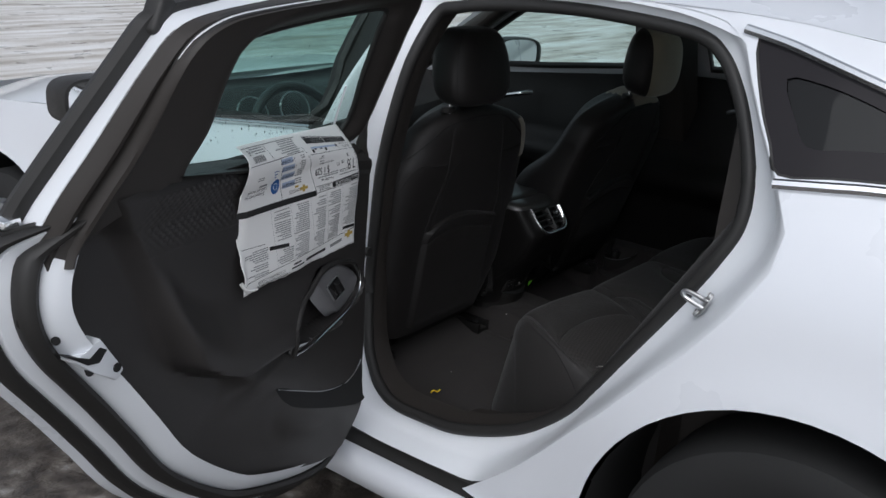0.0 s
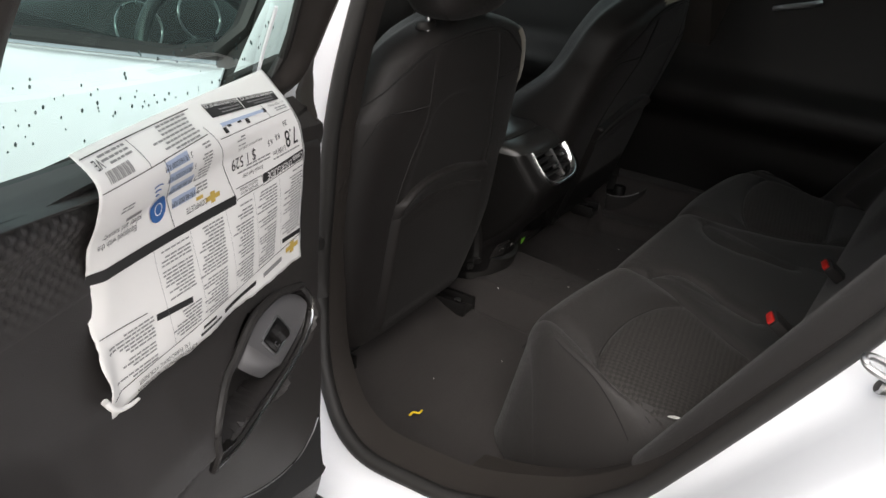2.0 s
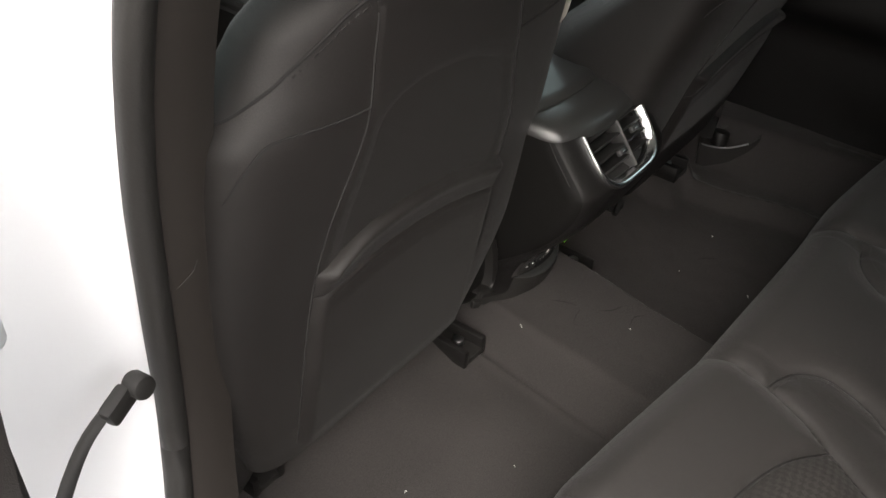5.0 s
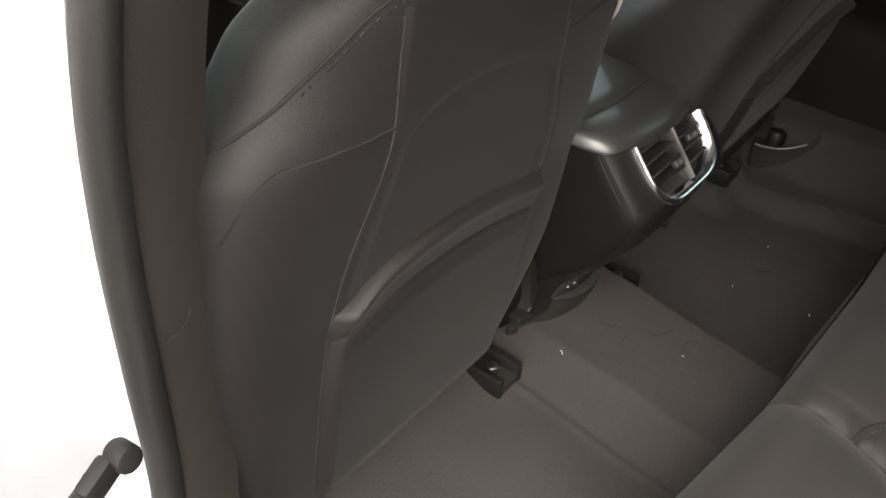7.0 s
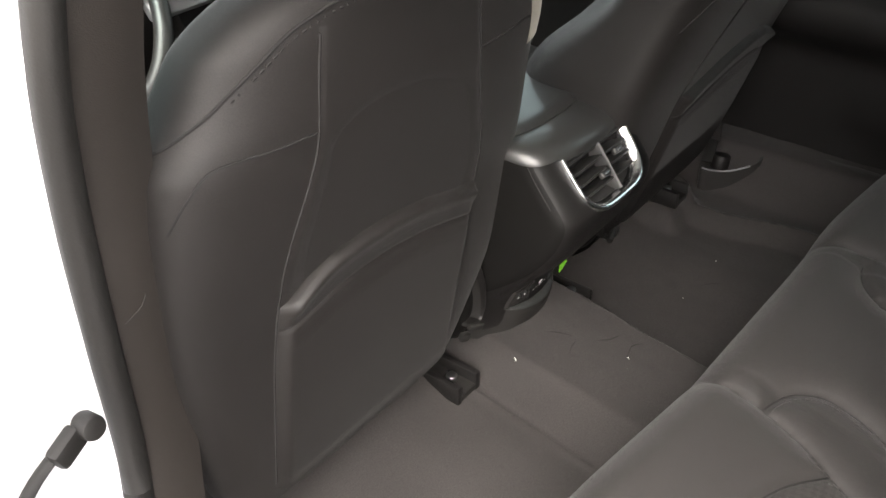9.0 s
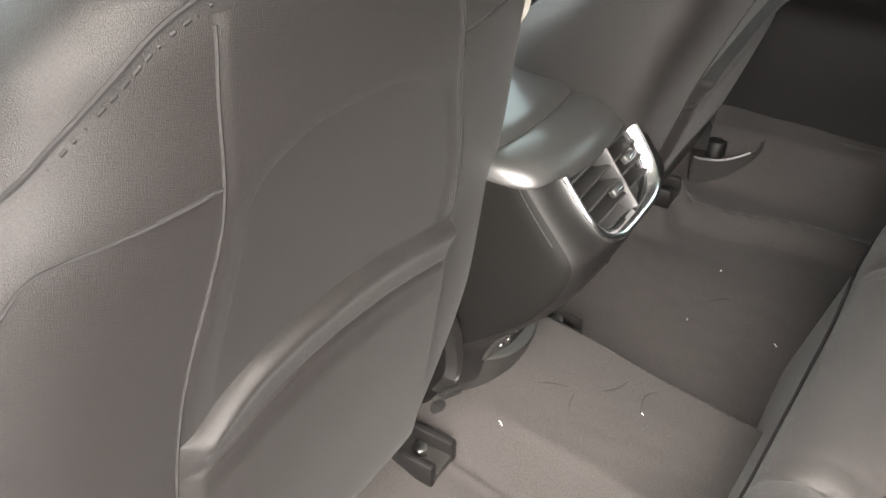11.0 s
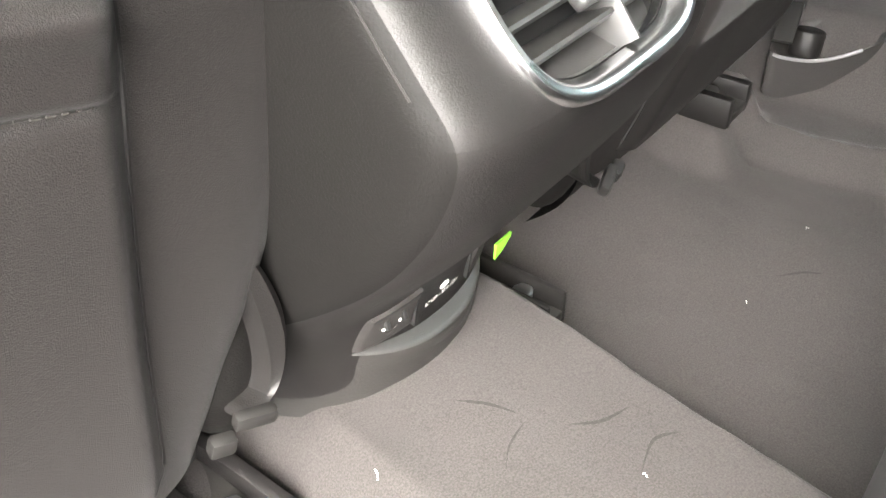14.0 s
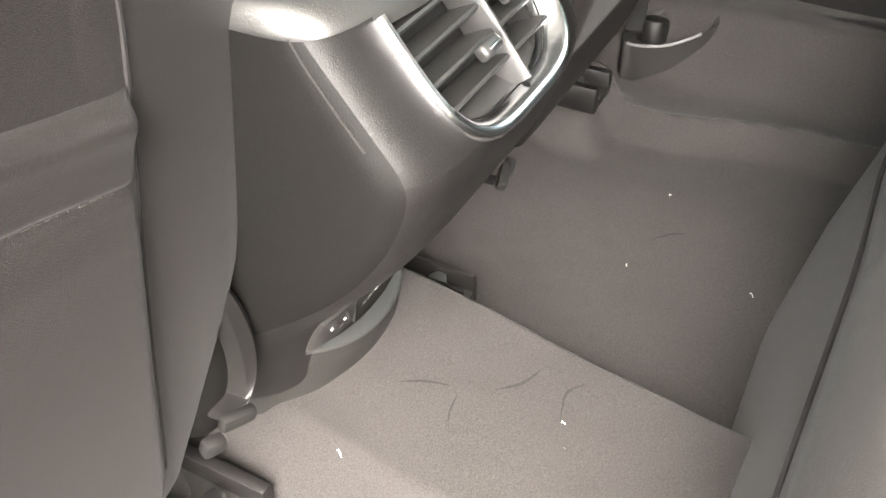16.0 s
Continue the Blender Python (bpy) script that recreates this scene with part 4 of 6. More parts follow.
DOORM = Matrix(((DU.x, 0, DN.x, 0), (DU.y, 0, DN.y, 0), (0, 1, 0, 0), (0, 0, 0, 1)))
latch = part("latch", door_plate([(.809, .889), (.767, .821), (.784, .808), (.825, .839), (.869, .876), (.837, .874), (.820, .881)], -.003, .030), JAMB, door, "white latch bracket with a dark slot", bevel=.003)
part("latch_slot", door_plate([(.877, .888), (.832, .865), (.812, .875), (.799, .867), (.816, .852), (.838, .857)], -.0015, .020), DARK, latch)
part("latch_hole", cyl(.0075, .006, Matrix.Translation(dpos(.782, -.004, .830)) @ DOORM, 16), DARK, latch)
for u, z, r, w in ((.905, .943, .010, -.042), (.898, .918, .006, -.042), (.872, .906, .006, -.022), (.827, .840, .006, -.012)):
    part("edge_hole", cyl(r, .010, Matrix.Translation(dpos(u, w, z)) @ DOORM @ pose(0, 0, 0, 0, 35, 0), 14), DARK, door)
part("belt_end_chrome", box(.03, .035, .014, Matrix.Translation(dpos(.888, -.10, 1.075)) @ pose(0, 0, 0, 0, 0, math.degrees(ang)), 0.004), CHROME, door, "chrome end of the belt strip")
part("white_strip", tube([dpos(u, -.0815, z) for u, z in spline([(.064, 1.066), (.082, 1.115), (.094, 1.160), (.097, 1.172)], 4)], 0.0026, 6), JAMB, door)

# ---- cabin floor ----
def crest(y):
    return 0.088 - 0.15 * (1.18 - y) if y < 1.18 else 0.088


def floor_z(x, y):
    z = 0.258
    r = crest(y)
    if x < r:
        # the tunnel falls off in a short slope to the raised floor beside it
        cl = -.090 - .11 * (1.185 - y)
        z += 0.040 * step(-.55, -.24, x) + 0.062 * step(cl - .060, cl, x) + .003 * math.exp(-((x - cl + .064) / .006) ** 2)
    else:
        z += 0.102 * step(r + 0.035, r, x)
        z += 0.030 * step(.22, .42, x)
        # the carpet turns up with a soft ridge towards the sill
        e = .495 + .03 * step(1.10, .90, y)
        z += 0.030 * step(e - .015, e + .012, x) + .010 * math.exp(-((x - e - .012) / .012) ** 2)
    z += 0.10 * step(-.60, -.76, x) + 0.085 * step(.575, .66, x)
    z += 0.05 * step(1.16, 1.30, y) * step(.72, .60, abs(x)) * step(.12, .2, abs(x))
    # hump under the outer seat rail
    z += 0.045 * step(.42, .455, x) * step(.545, .515, x) * step(1.115, 1.15, y)
    z += 0.004 * noise.noise((x * 9, y * 9, 1.7)) + 0.0015 * noise.noise((x * 40, y * 40, 1.7))
    return z


def floor_xs():
    xs = list(np.linspace(-.78, -.20, 40)) + list(np.linspace(-.195, -.02, 60)) + list(np.linspace(-.01, .14, 46)) + list(np.linspace(.15, .78, 110))
    return xs


_xs = floor_xs()
_ys = np.linspace(0.5, 2.15, 160)
vs = [(x + (crest(y) - 0.06 if -.03 < x < .15 else 0), y, 0) for x in _xs for y in _ys]
vs = [(x, y, floor_z(x, y)) for x, y, _ in vs]
k = len(_ys)
part("carpet", poly(vs, [(i * k + j, (i + 1) * k + j, (i + 1) * k + j + 1, i * k + j + 1) for i in range(len(_xs) - 1) for j in range(k - 1)]), CARPET, car, "dark grey loop carpet with dust and scuffs")
SCUFF = material("dark_carpet_scuff", (0.015, 0.013, 0.012), 0.95, vary=0.3, vary_scale=60, grain=0.4, grain_scale=500)
for pts in ([(-.034, 1.118), (-.024, 1.100), (-.018, 1.078)], [(-.065, 1.055), (-.045, 1.066), (-.022, 1.070)], [(-.005, 1.045), (.012, 1.030), (.034, 1.022)], [(.035, .985), (.018, .995), (-.012, .988)], [(.33, 1.02), (.345, 1.0), (.35, .985)]):
    line = spline(pts, 8)
    n = len(line)
    part("scuff", loft([[Vector((p[0] + s * .0011 * math.sin(3.14 * (i + .5) / n) + .001 * noise.noise((i * .9, s, 1)), p[1] + s * .0011 * math.sin(3.14 * (i + .5) / n), floor_z(p[0], p[1]) + .0016)) for s in (-1, 1)] for i, p in enumerate(line)], False), SCUFF, bpy.data.objects["carpet"])

for sx in (-1, 1):
    rear = [g for g in garn if g.y < .84 and g.z < 1.0]
    rear = sorted(rear, key=lambda g: g.z)
    part("sill_trim", loft([[Vector((sx * (-g.x - .004), g.y, g.z - .004)) for g in rear], [Vector((sx * .655, g.y + .004, g.z - .018)) for g in rear], [Vector((sx * .61, g.y + .02, max(.25, g.z - .10))) for g in rear], [Vector((sx * .575, g.y + .02, .25)) for g in rear]], False), TRIM, car, "dark trim beside the bench")
# cabin side walls, bulkhead and shelf
# far door trims take the darker console plastic for the shade there
part("right_door_trim", grid(50, 40, lambda a, b: (lambda y, z: (0.715 + 0.03 * step(.75, 1.0, z) - 0.05 * step(.60, .66, z) * step(.78, .70, z) - 0.012 * step(.45, .5, z) * step(.3, .2, abs(y - 0.65)), y, z))(-.2 + 2.5 * a, .26 + (1.060 - 0.10 * (2.5 * a - 1.2) * step(0.3, .6, a) - .27) * b)), CONSOLE, car, "black right-hand door trims")
part("left_front_trim", grid(24, 16, lambda a, b: (-.73 - 0.03 * b + 0.05 * math.sin(3.14 * b) * 0.6, 1.24 + 1.05 * a, .26 + .74 * b)), PLASTIC, car, "black front door trim")
part("left_rear_trim", grid(12, 16, lambda a, b: (-.70 + 0.10 * b * b, .30 - .9 * a, .30 + 1.02 * b)), TRIM, car)
part("rear_shelf", grid(8, 6, lambda a, b: (-.66 + 1.32 * a, -.15 - .75 * b, 1.03 + .02 * b)), TRIM, car)
part("right_pillar", loft([[Vector((x, y, z)) for x, y in ((.72 - (z - 1.0) * .34, .93), (.66 - (z - 1.0) * .34, .96), (.66 - (z - 1.0) * .34, 1.10), (.72 - (z - 1.0) * .34, 1.16))] for z in (.35, .9, 1.0, 1.1, 1.2, 1.34)], False), TRIM, car, "dark centre pillar trim")
part("right_rear_pillar", loft([[Vector((x, y, z)) for x, y in ((.72 - (z - 1.0) * .34, .18), (.655 - (z - 1.0) * .34, .22), (.655 - (z - 1.0) * .34, .34), (.72 - (z - 1.0) * .34, .40))] for z in (.9, 1.0, 1.1, 1.2, 1.34)], False), TRIM, car)
part("grab_catch", box(.004, .05, .02, pose(.672, 1.15, .86), 0.002), SATIN, car)
part("inner_handle", tube(spline([(.675, .795, .955), (.655, .765, .966), (.655, .710, .980), (.68, .685, .986)], 4), 0.007, 8), SATIN, car, "satin inner door handle")
part("front_inner_handle", tube(spline([(.675, 1.71, .885), (.650, 1.685, .897), (.648, 1.62, .912), (.68, 1.585, .918)], 4), 0.009, 8), CHROME, car, "chrome inner door handle")

# ---- dashboard and wheel ----
dash = thing("dashboard", (0, 2.1, .45), "black moulded dashboard with a bright trim line", "dashboard")
part("dash_top", grid(40, 18, lambda a, b: (lambda x: (x, 1.86 + 0.12 * (x / .7) ** 2 + 0.52 * b, 0.86 + 0.10 * math.sin(1.57 * min(1, b * 2.2)) + (0.05 * math.exp(-((x + .37) / .17) ** 2) * math.exp(-((b - .22) / .16) ** 2)) - 0.02 * b))(-.72 + 1.44 * a)), PLASTIC, dash, "black dashboard top with a cluster hood")
part("dash_face", grid(40, 14, lambda a, b: (lambda x: (x, 1.86 + 0.12 * (x / .7) ** 2 + 0.10 * b * b - 0.03 * math.sin(6.28 * b), 0.86 - 0.42 * b))(-.72 + 1.44 * a)), PLASTIC, dash)
part("trim_line", tube([(x, 1.845 + 0.12 * (x / .7) ** 2, .80 + .03 * math.cos(x * 6)) for x in np.linspace(-.7, .7, 40)], 0.004, 6), SATIN, dash, "bright trim line")
for x in (-.46, -.28):
    part("gauge", join(tube([(x + .062 * math.cos(t), 1.90 + 0.02 * math.sin(t), .915 + .055 * math.sin(t)) for t in np.linspace(0, 6.28, 28)], 0.003, 6)), SATIN, dash, "bright gauge ring")
part("centre_panel", box(.24, .05, .22, pose(0, 1.86, .80, -25), 0.02), CONSOLE, dash)
part("climate_panel", box(.30, .018, .075, pose(-.05, 1.785, .805, -38), 0.008), SATIN, dash, "silver climate control panel")
for x in (-.125, .03):
    kn = part("knob", cyl(.024, .026, pose(x, 1.770, .822, 52), 24, .021, .004), PLASTIC, dash, "black climate knob")
    part("knob_ring", tube([pose(x, 1.770, .822, 52) @ Vector((.026 * math.cos(t), .026 * math.sin(t), -.008)) for t in np.linspace(0, 2 * math.pi, 28, endpoint=False)], .0028, 6, True), CHROME, kn, "chrome ring")
for x in (-.085, -.060, -.035, -.010):
    part("button", box(.018, .006, .010, pose(x, 1.772, .808, -38), .002), CONSOLE, dash)

wheel = thing("steering_wheel", (-.365, 1.80, .80), "black three-spoke steering wheel with a grey lower trim", "steering wheel")
mw = Matrix.Translation((-.365, 1.775, .835)) @ pose(0, 0, 0, 66)
part("rim", tube([mw @ Vector((.186 * math.cos(t), .186 * math.sin(t), 0)) for t in np.linspace(0, 2 * math.pi, 56, endpoint=False)], 0.0155, 12, True), SOFT, wheel, "black leather rim")
part("hub", join(cyl(.075, .05, mw @ pose(0, 0, -.02), 28, .06, .012)), PLASTIC, wheel)
for a in (0, 180, 270):
    part("spoke", box(.11, .04, .018, mw @ pose(.13 * math.cos(radians(a)), .13 * math.sin(radians(a)), -.012, 0, 0, a), 0.008), BEZEL if a == 270 else PLASTIC, wheel)
part("column", cyl(.045, .30, mw @ pose(0, 0, -.19), 20), PLASTIC, wheel)
part("stalk", tube([mw @ Vector(v) for v in ((.02, .02, -.06), (-.10, .03, -.05), (-.19, .04, -.045))], 0.009, 8), PLASTIC, wheel)

# ---- front seats ----
SX = -0.358
_sw = curve([.40, .46, .52, .57, .62, .68, .75, .86, .90, .92, .94, .955, .99, 1.005, 1.02, 1.032, 1.042, 1.050],
            [.170, .206, .237, .256, .271, .282, .284, .279, .272, .258, .238, .228, .207, .188, .160, .125, .085, .035], 0.004)
_sy = curve([.40, .46, .55, .70, .80, .90, 1.0, 1.04, 1.07], [1.180, 1.168, 1.156, 1.137, 1.117, 1.097, 1.090, 1.098, 1.125], 0.02)
_sd = curve([.40, .5, .7, .9, 1.0, 1.04, 1.06], [.13, .19, .20, .18, .15, .11, .06], 0.02)
_se = curve([.5, .6, .7, .8, .88, .95, 1.0], [6.0, 5.6, 5.0, 4.4, 3.6, 2.7, 2.5], .03)
_swl = curve([.40, .46, .52, .60, .68, .75], [.235, .252, .264, .274, .282, .284], .010)
_swi = curve([.40, .46, .52, .57, .62, .68, .75, .82, .86, .90, .94, .965, .985, 1.0, 1.015, 1.03, 1.042, 1.050],
             [.170, .206, .245, .268, .285, .298, .298, .294, .290, .290, .283, .272, .252, .225, .185, .135, .085, .035], .004)


def seat_half(z, left):
    """Half the width of the backrest: the outer side runs straight down and has a sloping shoulder, the inner side tapers below."""
    if left:
        return _swl(z) if z < .75 else _sw(z)
    return _swi(z)


def seat_exp(z, left):
    return _se(z) if left else max(_se(z), 4.2)


def seat_back_y(x, z):
    k = min(0.999, abs(x - SX) / seat_half(z, x < SX))
    d, e = _sd(z) / 2, seat_exp(z, x < SX)
    return _sy(z) + d - d * (1 - k ** e) ** (1 / e)


def seat_ring(z, n=80):
    d, y0 = _sd(z) / 2, _sy(z)
    out = []
    for i in range(n):
        t = 2 * math.pi * i / n
        c, s = math.cos(t), math.sin(t)
        p = 2 / seat_exp(z, c < 0) if s < 0 else 0.62
        fx, fy = math.copysign(abs(c) ** p, c), math.copysign(abs(s) ** p, s)
        wing = step(.45, .85, abs(fx)) if s > 0 else 0
        # the side bolsters stand forward low down and thin out towards the shoulders
        dep = d * (1 - .55 * wing * step(.74, .90, z))
        bol = 0.040 * wing * step(.86, .70, z)
        w2 = seat_half(z, c < 0) * (1 + .02 * step(.6, .8, z) * step(0, .5, s))
        out.append(Vector((SX + w2 * fx, y0 + d + dep * fy + bol * abs(fy) ** 0.5, z)))
    return out


def seat_edge(z, t):
    w, d, p = seat_half(z, False), _sd(z) / 2, 2 / seat_exp(z, False)
    return Vector((SX + w * max(0.0, math.cos(t)) ** p, _sy(z) + d - d * abs(math.sin(t)) ** p, z))


seat = thing("front_seat", (SX, 1.35, .28), "charcoal cloth front seat with a map pocket on its back", "car seat", "front seats")
zs = list(np.linspace(.405, .88, 26)) + list(np.linspace(.89, 1.0, 20)) + [1.008, 1.016, 1.024, 1.031, 1.037, 1.042, 1.046, 1.049]
part("backrest", loft([seat_ring(z) for z in zs], True, True), FABRIC, seat, "charcoal cloth backrest")


def back_line(pts, lift=0.001):
    return [(SX + x, seat_back_y(SX + x, z) - lift, z) for x, z in spline(pts, 8)]


# edges of the centre panel, and the lip and stitch line of the pocket
PAN_L = curve([.40, .51, .647, .719, .776, .84, .868, .906, .966, 1.0], [.184, .183, .178, .169, .160, .137, .127, .121, .114, .108], .012)
PAN_R = curve([.40, .523, .572, .637, .70, .776, .84, .868, .906, .966, 1.0], [.138, .142, .146, .152, .160, .158, .137, .127, .121, .114, .108], .012)
lip_z = curve([-.18, -.163, -.146, -.129, -.10, -.055, 0, .055, .096, .125, .153, .18], [.709, .716, .727, .736, .746, .750, .748, .738, .726, .718, .712, .709], .010)
sew_z = curve([-.18, -.161, -.14, -.101, -.06, -.011, .05, .10, .128, .147, .17], [.684, .685, .689, .700, .704, .703, .694, .682, .674, .669, .664], .010)
hump = curve([-.2, -.105, -.046, .039, .10, .15, .2], [.86, .895, .912, .904, .878, .85, .80], .02)


def panel_x(a, z):
    return -PAN_L(z) + (PAN_L(z) + PAN_R(z)) * a


def back_panel(a, b):
    """b: 0 to .35 below the stitch line, to .55 the band, above that the back."""
    if b <= .35:
        z1 = sew_z(panel_x(a, .69))
        z = .43 + (z1 - .43) * b / .35
    elif b <= .55:
        z0, z1 = sew_z(panel_x(a, .69)), lip_z(panel_x(a, .73))
        z = z0 + (z1 - z0) * (b - .35) / .20
    else:
        z0 = lip_z(panel_x(a, .73))
        z = z0 + (1.0 - z0) * (b - .55) / .45
    x = panel_x(a, z)
    e = min(a, 1 - a)
    rim = step(0, .035, e) * step(0, .03, b)
    lz, sz = lip_z(panel_x(a, .73)), sew_z(panel_x(a, .69))
    w = .0018 * rim
    # the scooped knee room between the crest and the pocket
    w -= .0065 * step(hump(x) + .010, hump(x) - .022, z) * step(lz - .05, lz + .02, z) * step(.02, .20, e)
    if b < .55 - 1e-6:
        # elasticated band: a rolled top edge, then a flat band down to the stitch line
        s, k = lz - z, step(-.005, .05, e)
        w += k * (.0135 * math.sqrt(max(0, 1 - (1 - min(1, s / .008)) ** 2)) - .004 * step(.012, max(.02, lz - sz), s))
        w += .003 * math.exp(-((s - .010) / .008) ** 2) * k
        w -= .0035 * math.exp(-((z - sz) / .0028) ** 2) * k
        w += .0045 * step(sz - .004, sz - .030, z) * step(.44, .60, z) * max(0.0, math.sin(math.pi * a)) ** .6
    w += .0010 * noise.noise((x * 9, z * 8, 2.0)) * rim
    return (SX + x, seat_back_y(SX + x, z) - w, z)


part("map_pocket", grid(84, 280, back_panel), FABRIC, seat, "elasticated map pocket")


def on_panel(x, b, lift=0.0):
    p = back_panel((x + PAN_L(.69)) / (PAN_L(.69) + PAN_R(.69)), b)
    return Vector((p[0], p[1] - lift, p[2]))


def stitches(pts, name, mat, parent, r=.0009, gap=.0075, long=.0045):
    """A broken line of short threads along a line of points."""
    P = [Vector(p) for p in pts]
    out, run, rest = None, 0.0, 0.0
    for p, q in zip(P, P[1:]):
        n = (q - p).length
        while rest < n:
            u = p.lerp(q, rest / n)
            v = p.lerp(q, min(1, (rest + long) / n))
            t = tube([u, v], r, 4)
            out = t if out is None else join(out, t)
            rest += gap
        rest -= n
    return part(name, out, mat, parent, kind="stuff")


stitches([on_panel(x, .352, .0004) for x in np.linspace(-.150, .146, 60)], "pocket_stitching", STITCH, seat, .0007, .006, .004)
for side_fn, sgn in ((PAN_L, -1), (PAN_R, 1)):
    part("side_seam", tube(back_line([(sgn * side_fn(z), z) for z in (.44, .50, .56, .62, .68, .72, .76, .80, .84, .88, .92, .96, .995)], .0004), 0.0013, 5), SEAM, seat)
for sx in (-1, 1):
    part("wing_seam", tube(back_line([(sx * .121, .906), (sx * .161, .907), (sx * .213, .909), (sx * .236, .903), (sx * .255, .880), (sx * .268, .855)], .0004), 0.0013, 5), SEAM, seat)
    edge = [(sx * .258, .920), (sx * .243, .930), (sx * .213, .950), (sx * .192, .966), (sx * .144, .998), (sx * .107, 1.011), (sx * .074, 1.017), (sx * .0, 1.021)]
    part("shoulder_seam", tube(back_line(edge, .0006), 0.0017, 6), SEAM, seat)
    stitches([Vector(p) + Vector((0, -.0012, -.0065)) for p in back_line(edge, .0006)], "shoulder_stitching", SEAM, seat, .0011, .0085, .005)


def head_rest(a, b):
    t, p = 2 * math.pi * a, math.pi * (b - 0.5)
    q = lambda v, e: math.copysign(abs(v) ** e, v)
    k = abs(math.cos(p)) ** 0.42
    z = q(math.sin(p), 0.72)
    wx = 0.127 - 0.024 * max(0, z) + 0.006 * max(0, -z)
    return (SX - .018 + wx * k * q(math.cos(t), .58), 1.118 + 0.064 * k * q(math.sin(t), .66) + 0.012 * z, 1.154 + 0.100 * z)


hd = part("headrest", grid(48, 28, head_rest, True), FABRIC, seat, "padded cloth headrest")
part("headrest_seam", tube([Vector(head_rest(a, b)) + Vector((0, -.0006, 0)) for a, b in [(.58, k) for k in np.linspace(.08, .92, 30)]], .0012, 5), SEAM, hd)
for x in (-.098, .076):
    po = part("headrest_post", cyl(.0055, .09, pose(SX + x, 1.125, 1.055), 12), CHROME, seat, "chrome headrest post")
    part("post_collar", cyl(.015, .016, pose(SX + x, 1.130, 1.045) @ Matrix.Diagonal((1.7, 1, 1, 1)), 20, bevel=.004), PLASTIC, po, "black post guide")
part("cushion", loft([[Vector((SX + (.235 + .01 * math.sin(y * 3)) * math.copysign(abs(math.cos(t)) ** .4, math.cos(t)), y, .46 + dz + .075 * math.copysign(abs(math.sin(t)) ** .5, math.sin(t)))) for t in np.linspace(0, 2 * math.pi, 32, endpoint=False)]
                       for y, dz in ((1.25, -.02), (1.27, 0), (1.35, .01), (1.5, .015), (1.65, .03), (1.72, .02), (1.735, 0))], True, True), FABRIC, seat, "cloth seat cushion")
for sx in (-1, 1):
    part("side_shield", box(.02, .32, .11, pose(SX + sx * .235, 1.55, .40), .008), PLASTIC, seat, "black plastic side shield")
part("lower_back_cover", grid(30, 10, lambda a, b: (SX - .19 + .36 * a, 1.190 + .05 * b ** 2, .425 - .075 * b)), SHELL, seat, "dark cloth flap under the backrest")
part("lever", join(box(.018, .06, .02, pose(SX - .272, 1.195, .81, 30, 0, 15), .005)), PLASTIC, seat)
part("lever_tip", box(.006, .018, .007, pose(SX - .254, 1.178, .797, -40, 0, 15), .002), CHROME, seat)
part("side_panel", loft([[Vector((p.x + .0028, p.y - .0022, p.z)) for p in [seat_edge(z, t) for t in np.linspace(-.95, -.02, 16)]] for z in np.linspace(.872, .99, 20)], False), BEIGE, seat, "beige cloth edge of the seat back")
# plastic shell edge that shows beside the cushion cover, a curved blade with a foot
LOOPS = spline([(-.142, 1.176, .545), (-.131, 1.172, .515), (-.127, 1.168, .487), (-.132, 1.165, .462), (-.147, 1.163, .446), (-.168, 1.164, .440)], 6)
blade = []
for i, p in enumerate(LOOPS):
    k = i / (len(LOOPS) - 1)
    w = .004 + .010 * max(0.0, math.sin(math.pi * min(1, k * 1.05))) ** .7
    n = Vector((-1, 0, .2 - 1.1 * k)).normalized()
    c = Vector(p)
    blade.append([c + n * 0.0, c + n * w * .4 + Vector((0, -.004, 0)), c + n * w * 1.2 + Vector((0, -.002, 0)), c + n * w * 1.5 + Vector((0, .014, 0)), c + Vector((0, .022, 0))])
part("shell_edge", loft(blade, True, True), CONSOLE, seat, "black plastic edge of the seat shell")
clip = part("cover_clip", box(.026, .009, .012, pose(-.168, 1.156, .443, 10, 14, -18), .003), CLIPGREY, seat, "grey cover clip")
part("clip_end", box(.016, .010, .0135, pose(-.190, 1.160, .437, 10, 14, -18), .003), CLIPGREY, clip)
clip = part("cover_clip", box(.022, .010, .012, pose(-.545, 1.196, .418, 10, 10, -15), .003), CLIPGREY, seat, "grey cover clip")
part("clip_end", box(.012, .011, .0135, pose(-.563, 1.200, .414, 10, 10, -15), .003), CLIPGREY, clip)
part("shell_corner", grid(24, 16, lambda a, b: (-.158 + .034 * math.cos(6.2832 * a) * math.sin(3.1416 * b), 1.205 + .030 * math.sin(6.2832 * a) * math.sin(3.1416 * b), .462 - .068 * math.cos(3.1416 * b)), True), SHELL, seat, "dark rounded corner of the seat shell")
part("recliner_cover", grid(16, 20, lambda a, b: (-.640 + .075 * a + .02 * b, 1.205 + .03 * (1 - math.sin(3.14 * min(1, a * .7 + .15))) + .05 * (1 - b) ** 2, .30 + .17 * b)), PLASTIC, seat, "black plastic recliner cover")


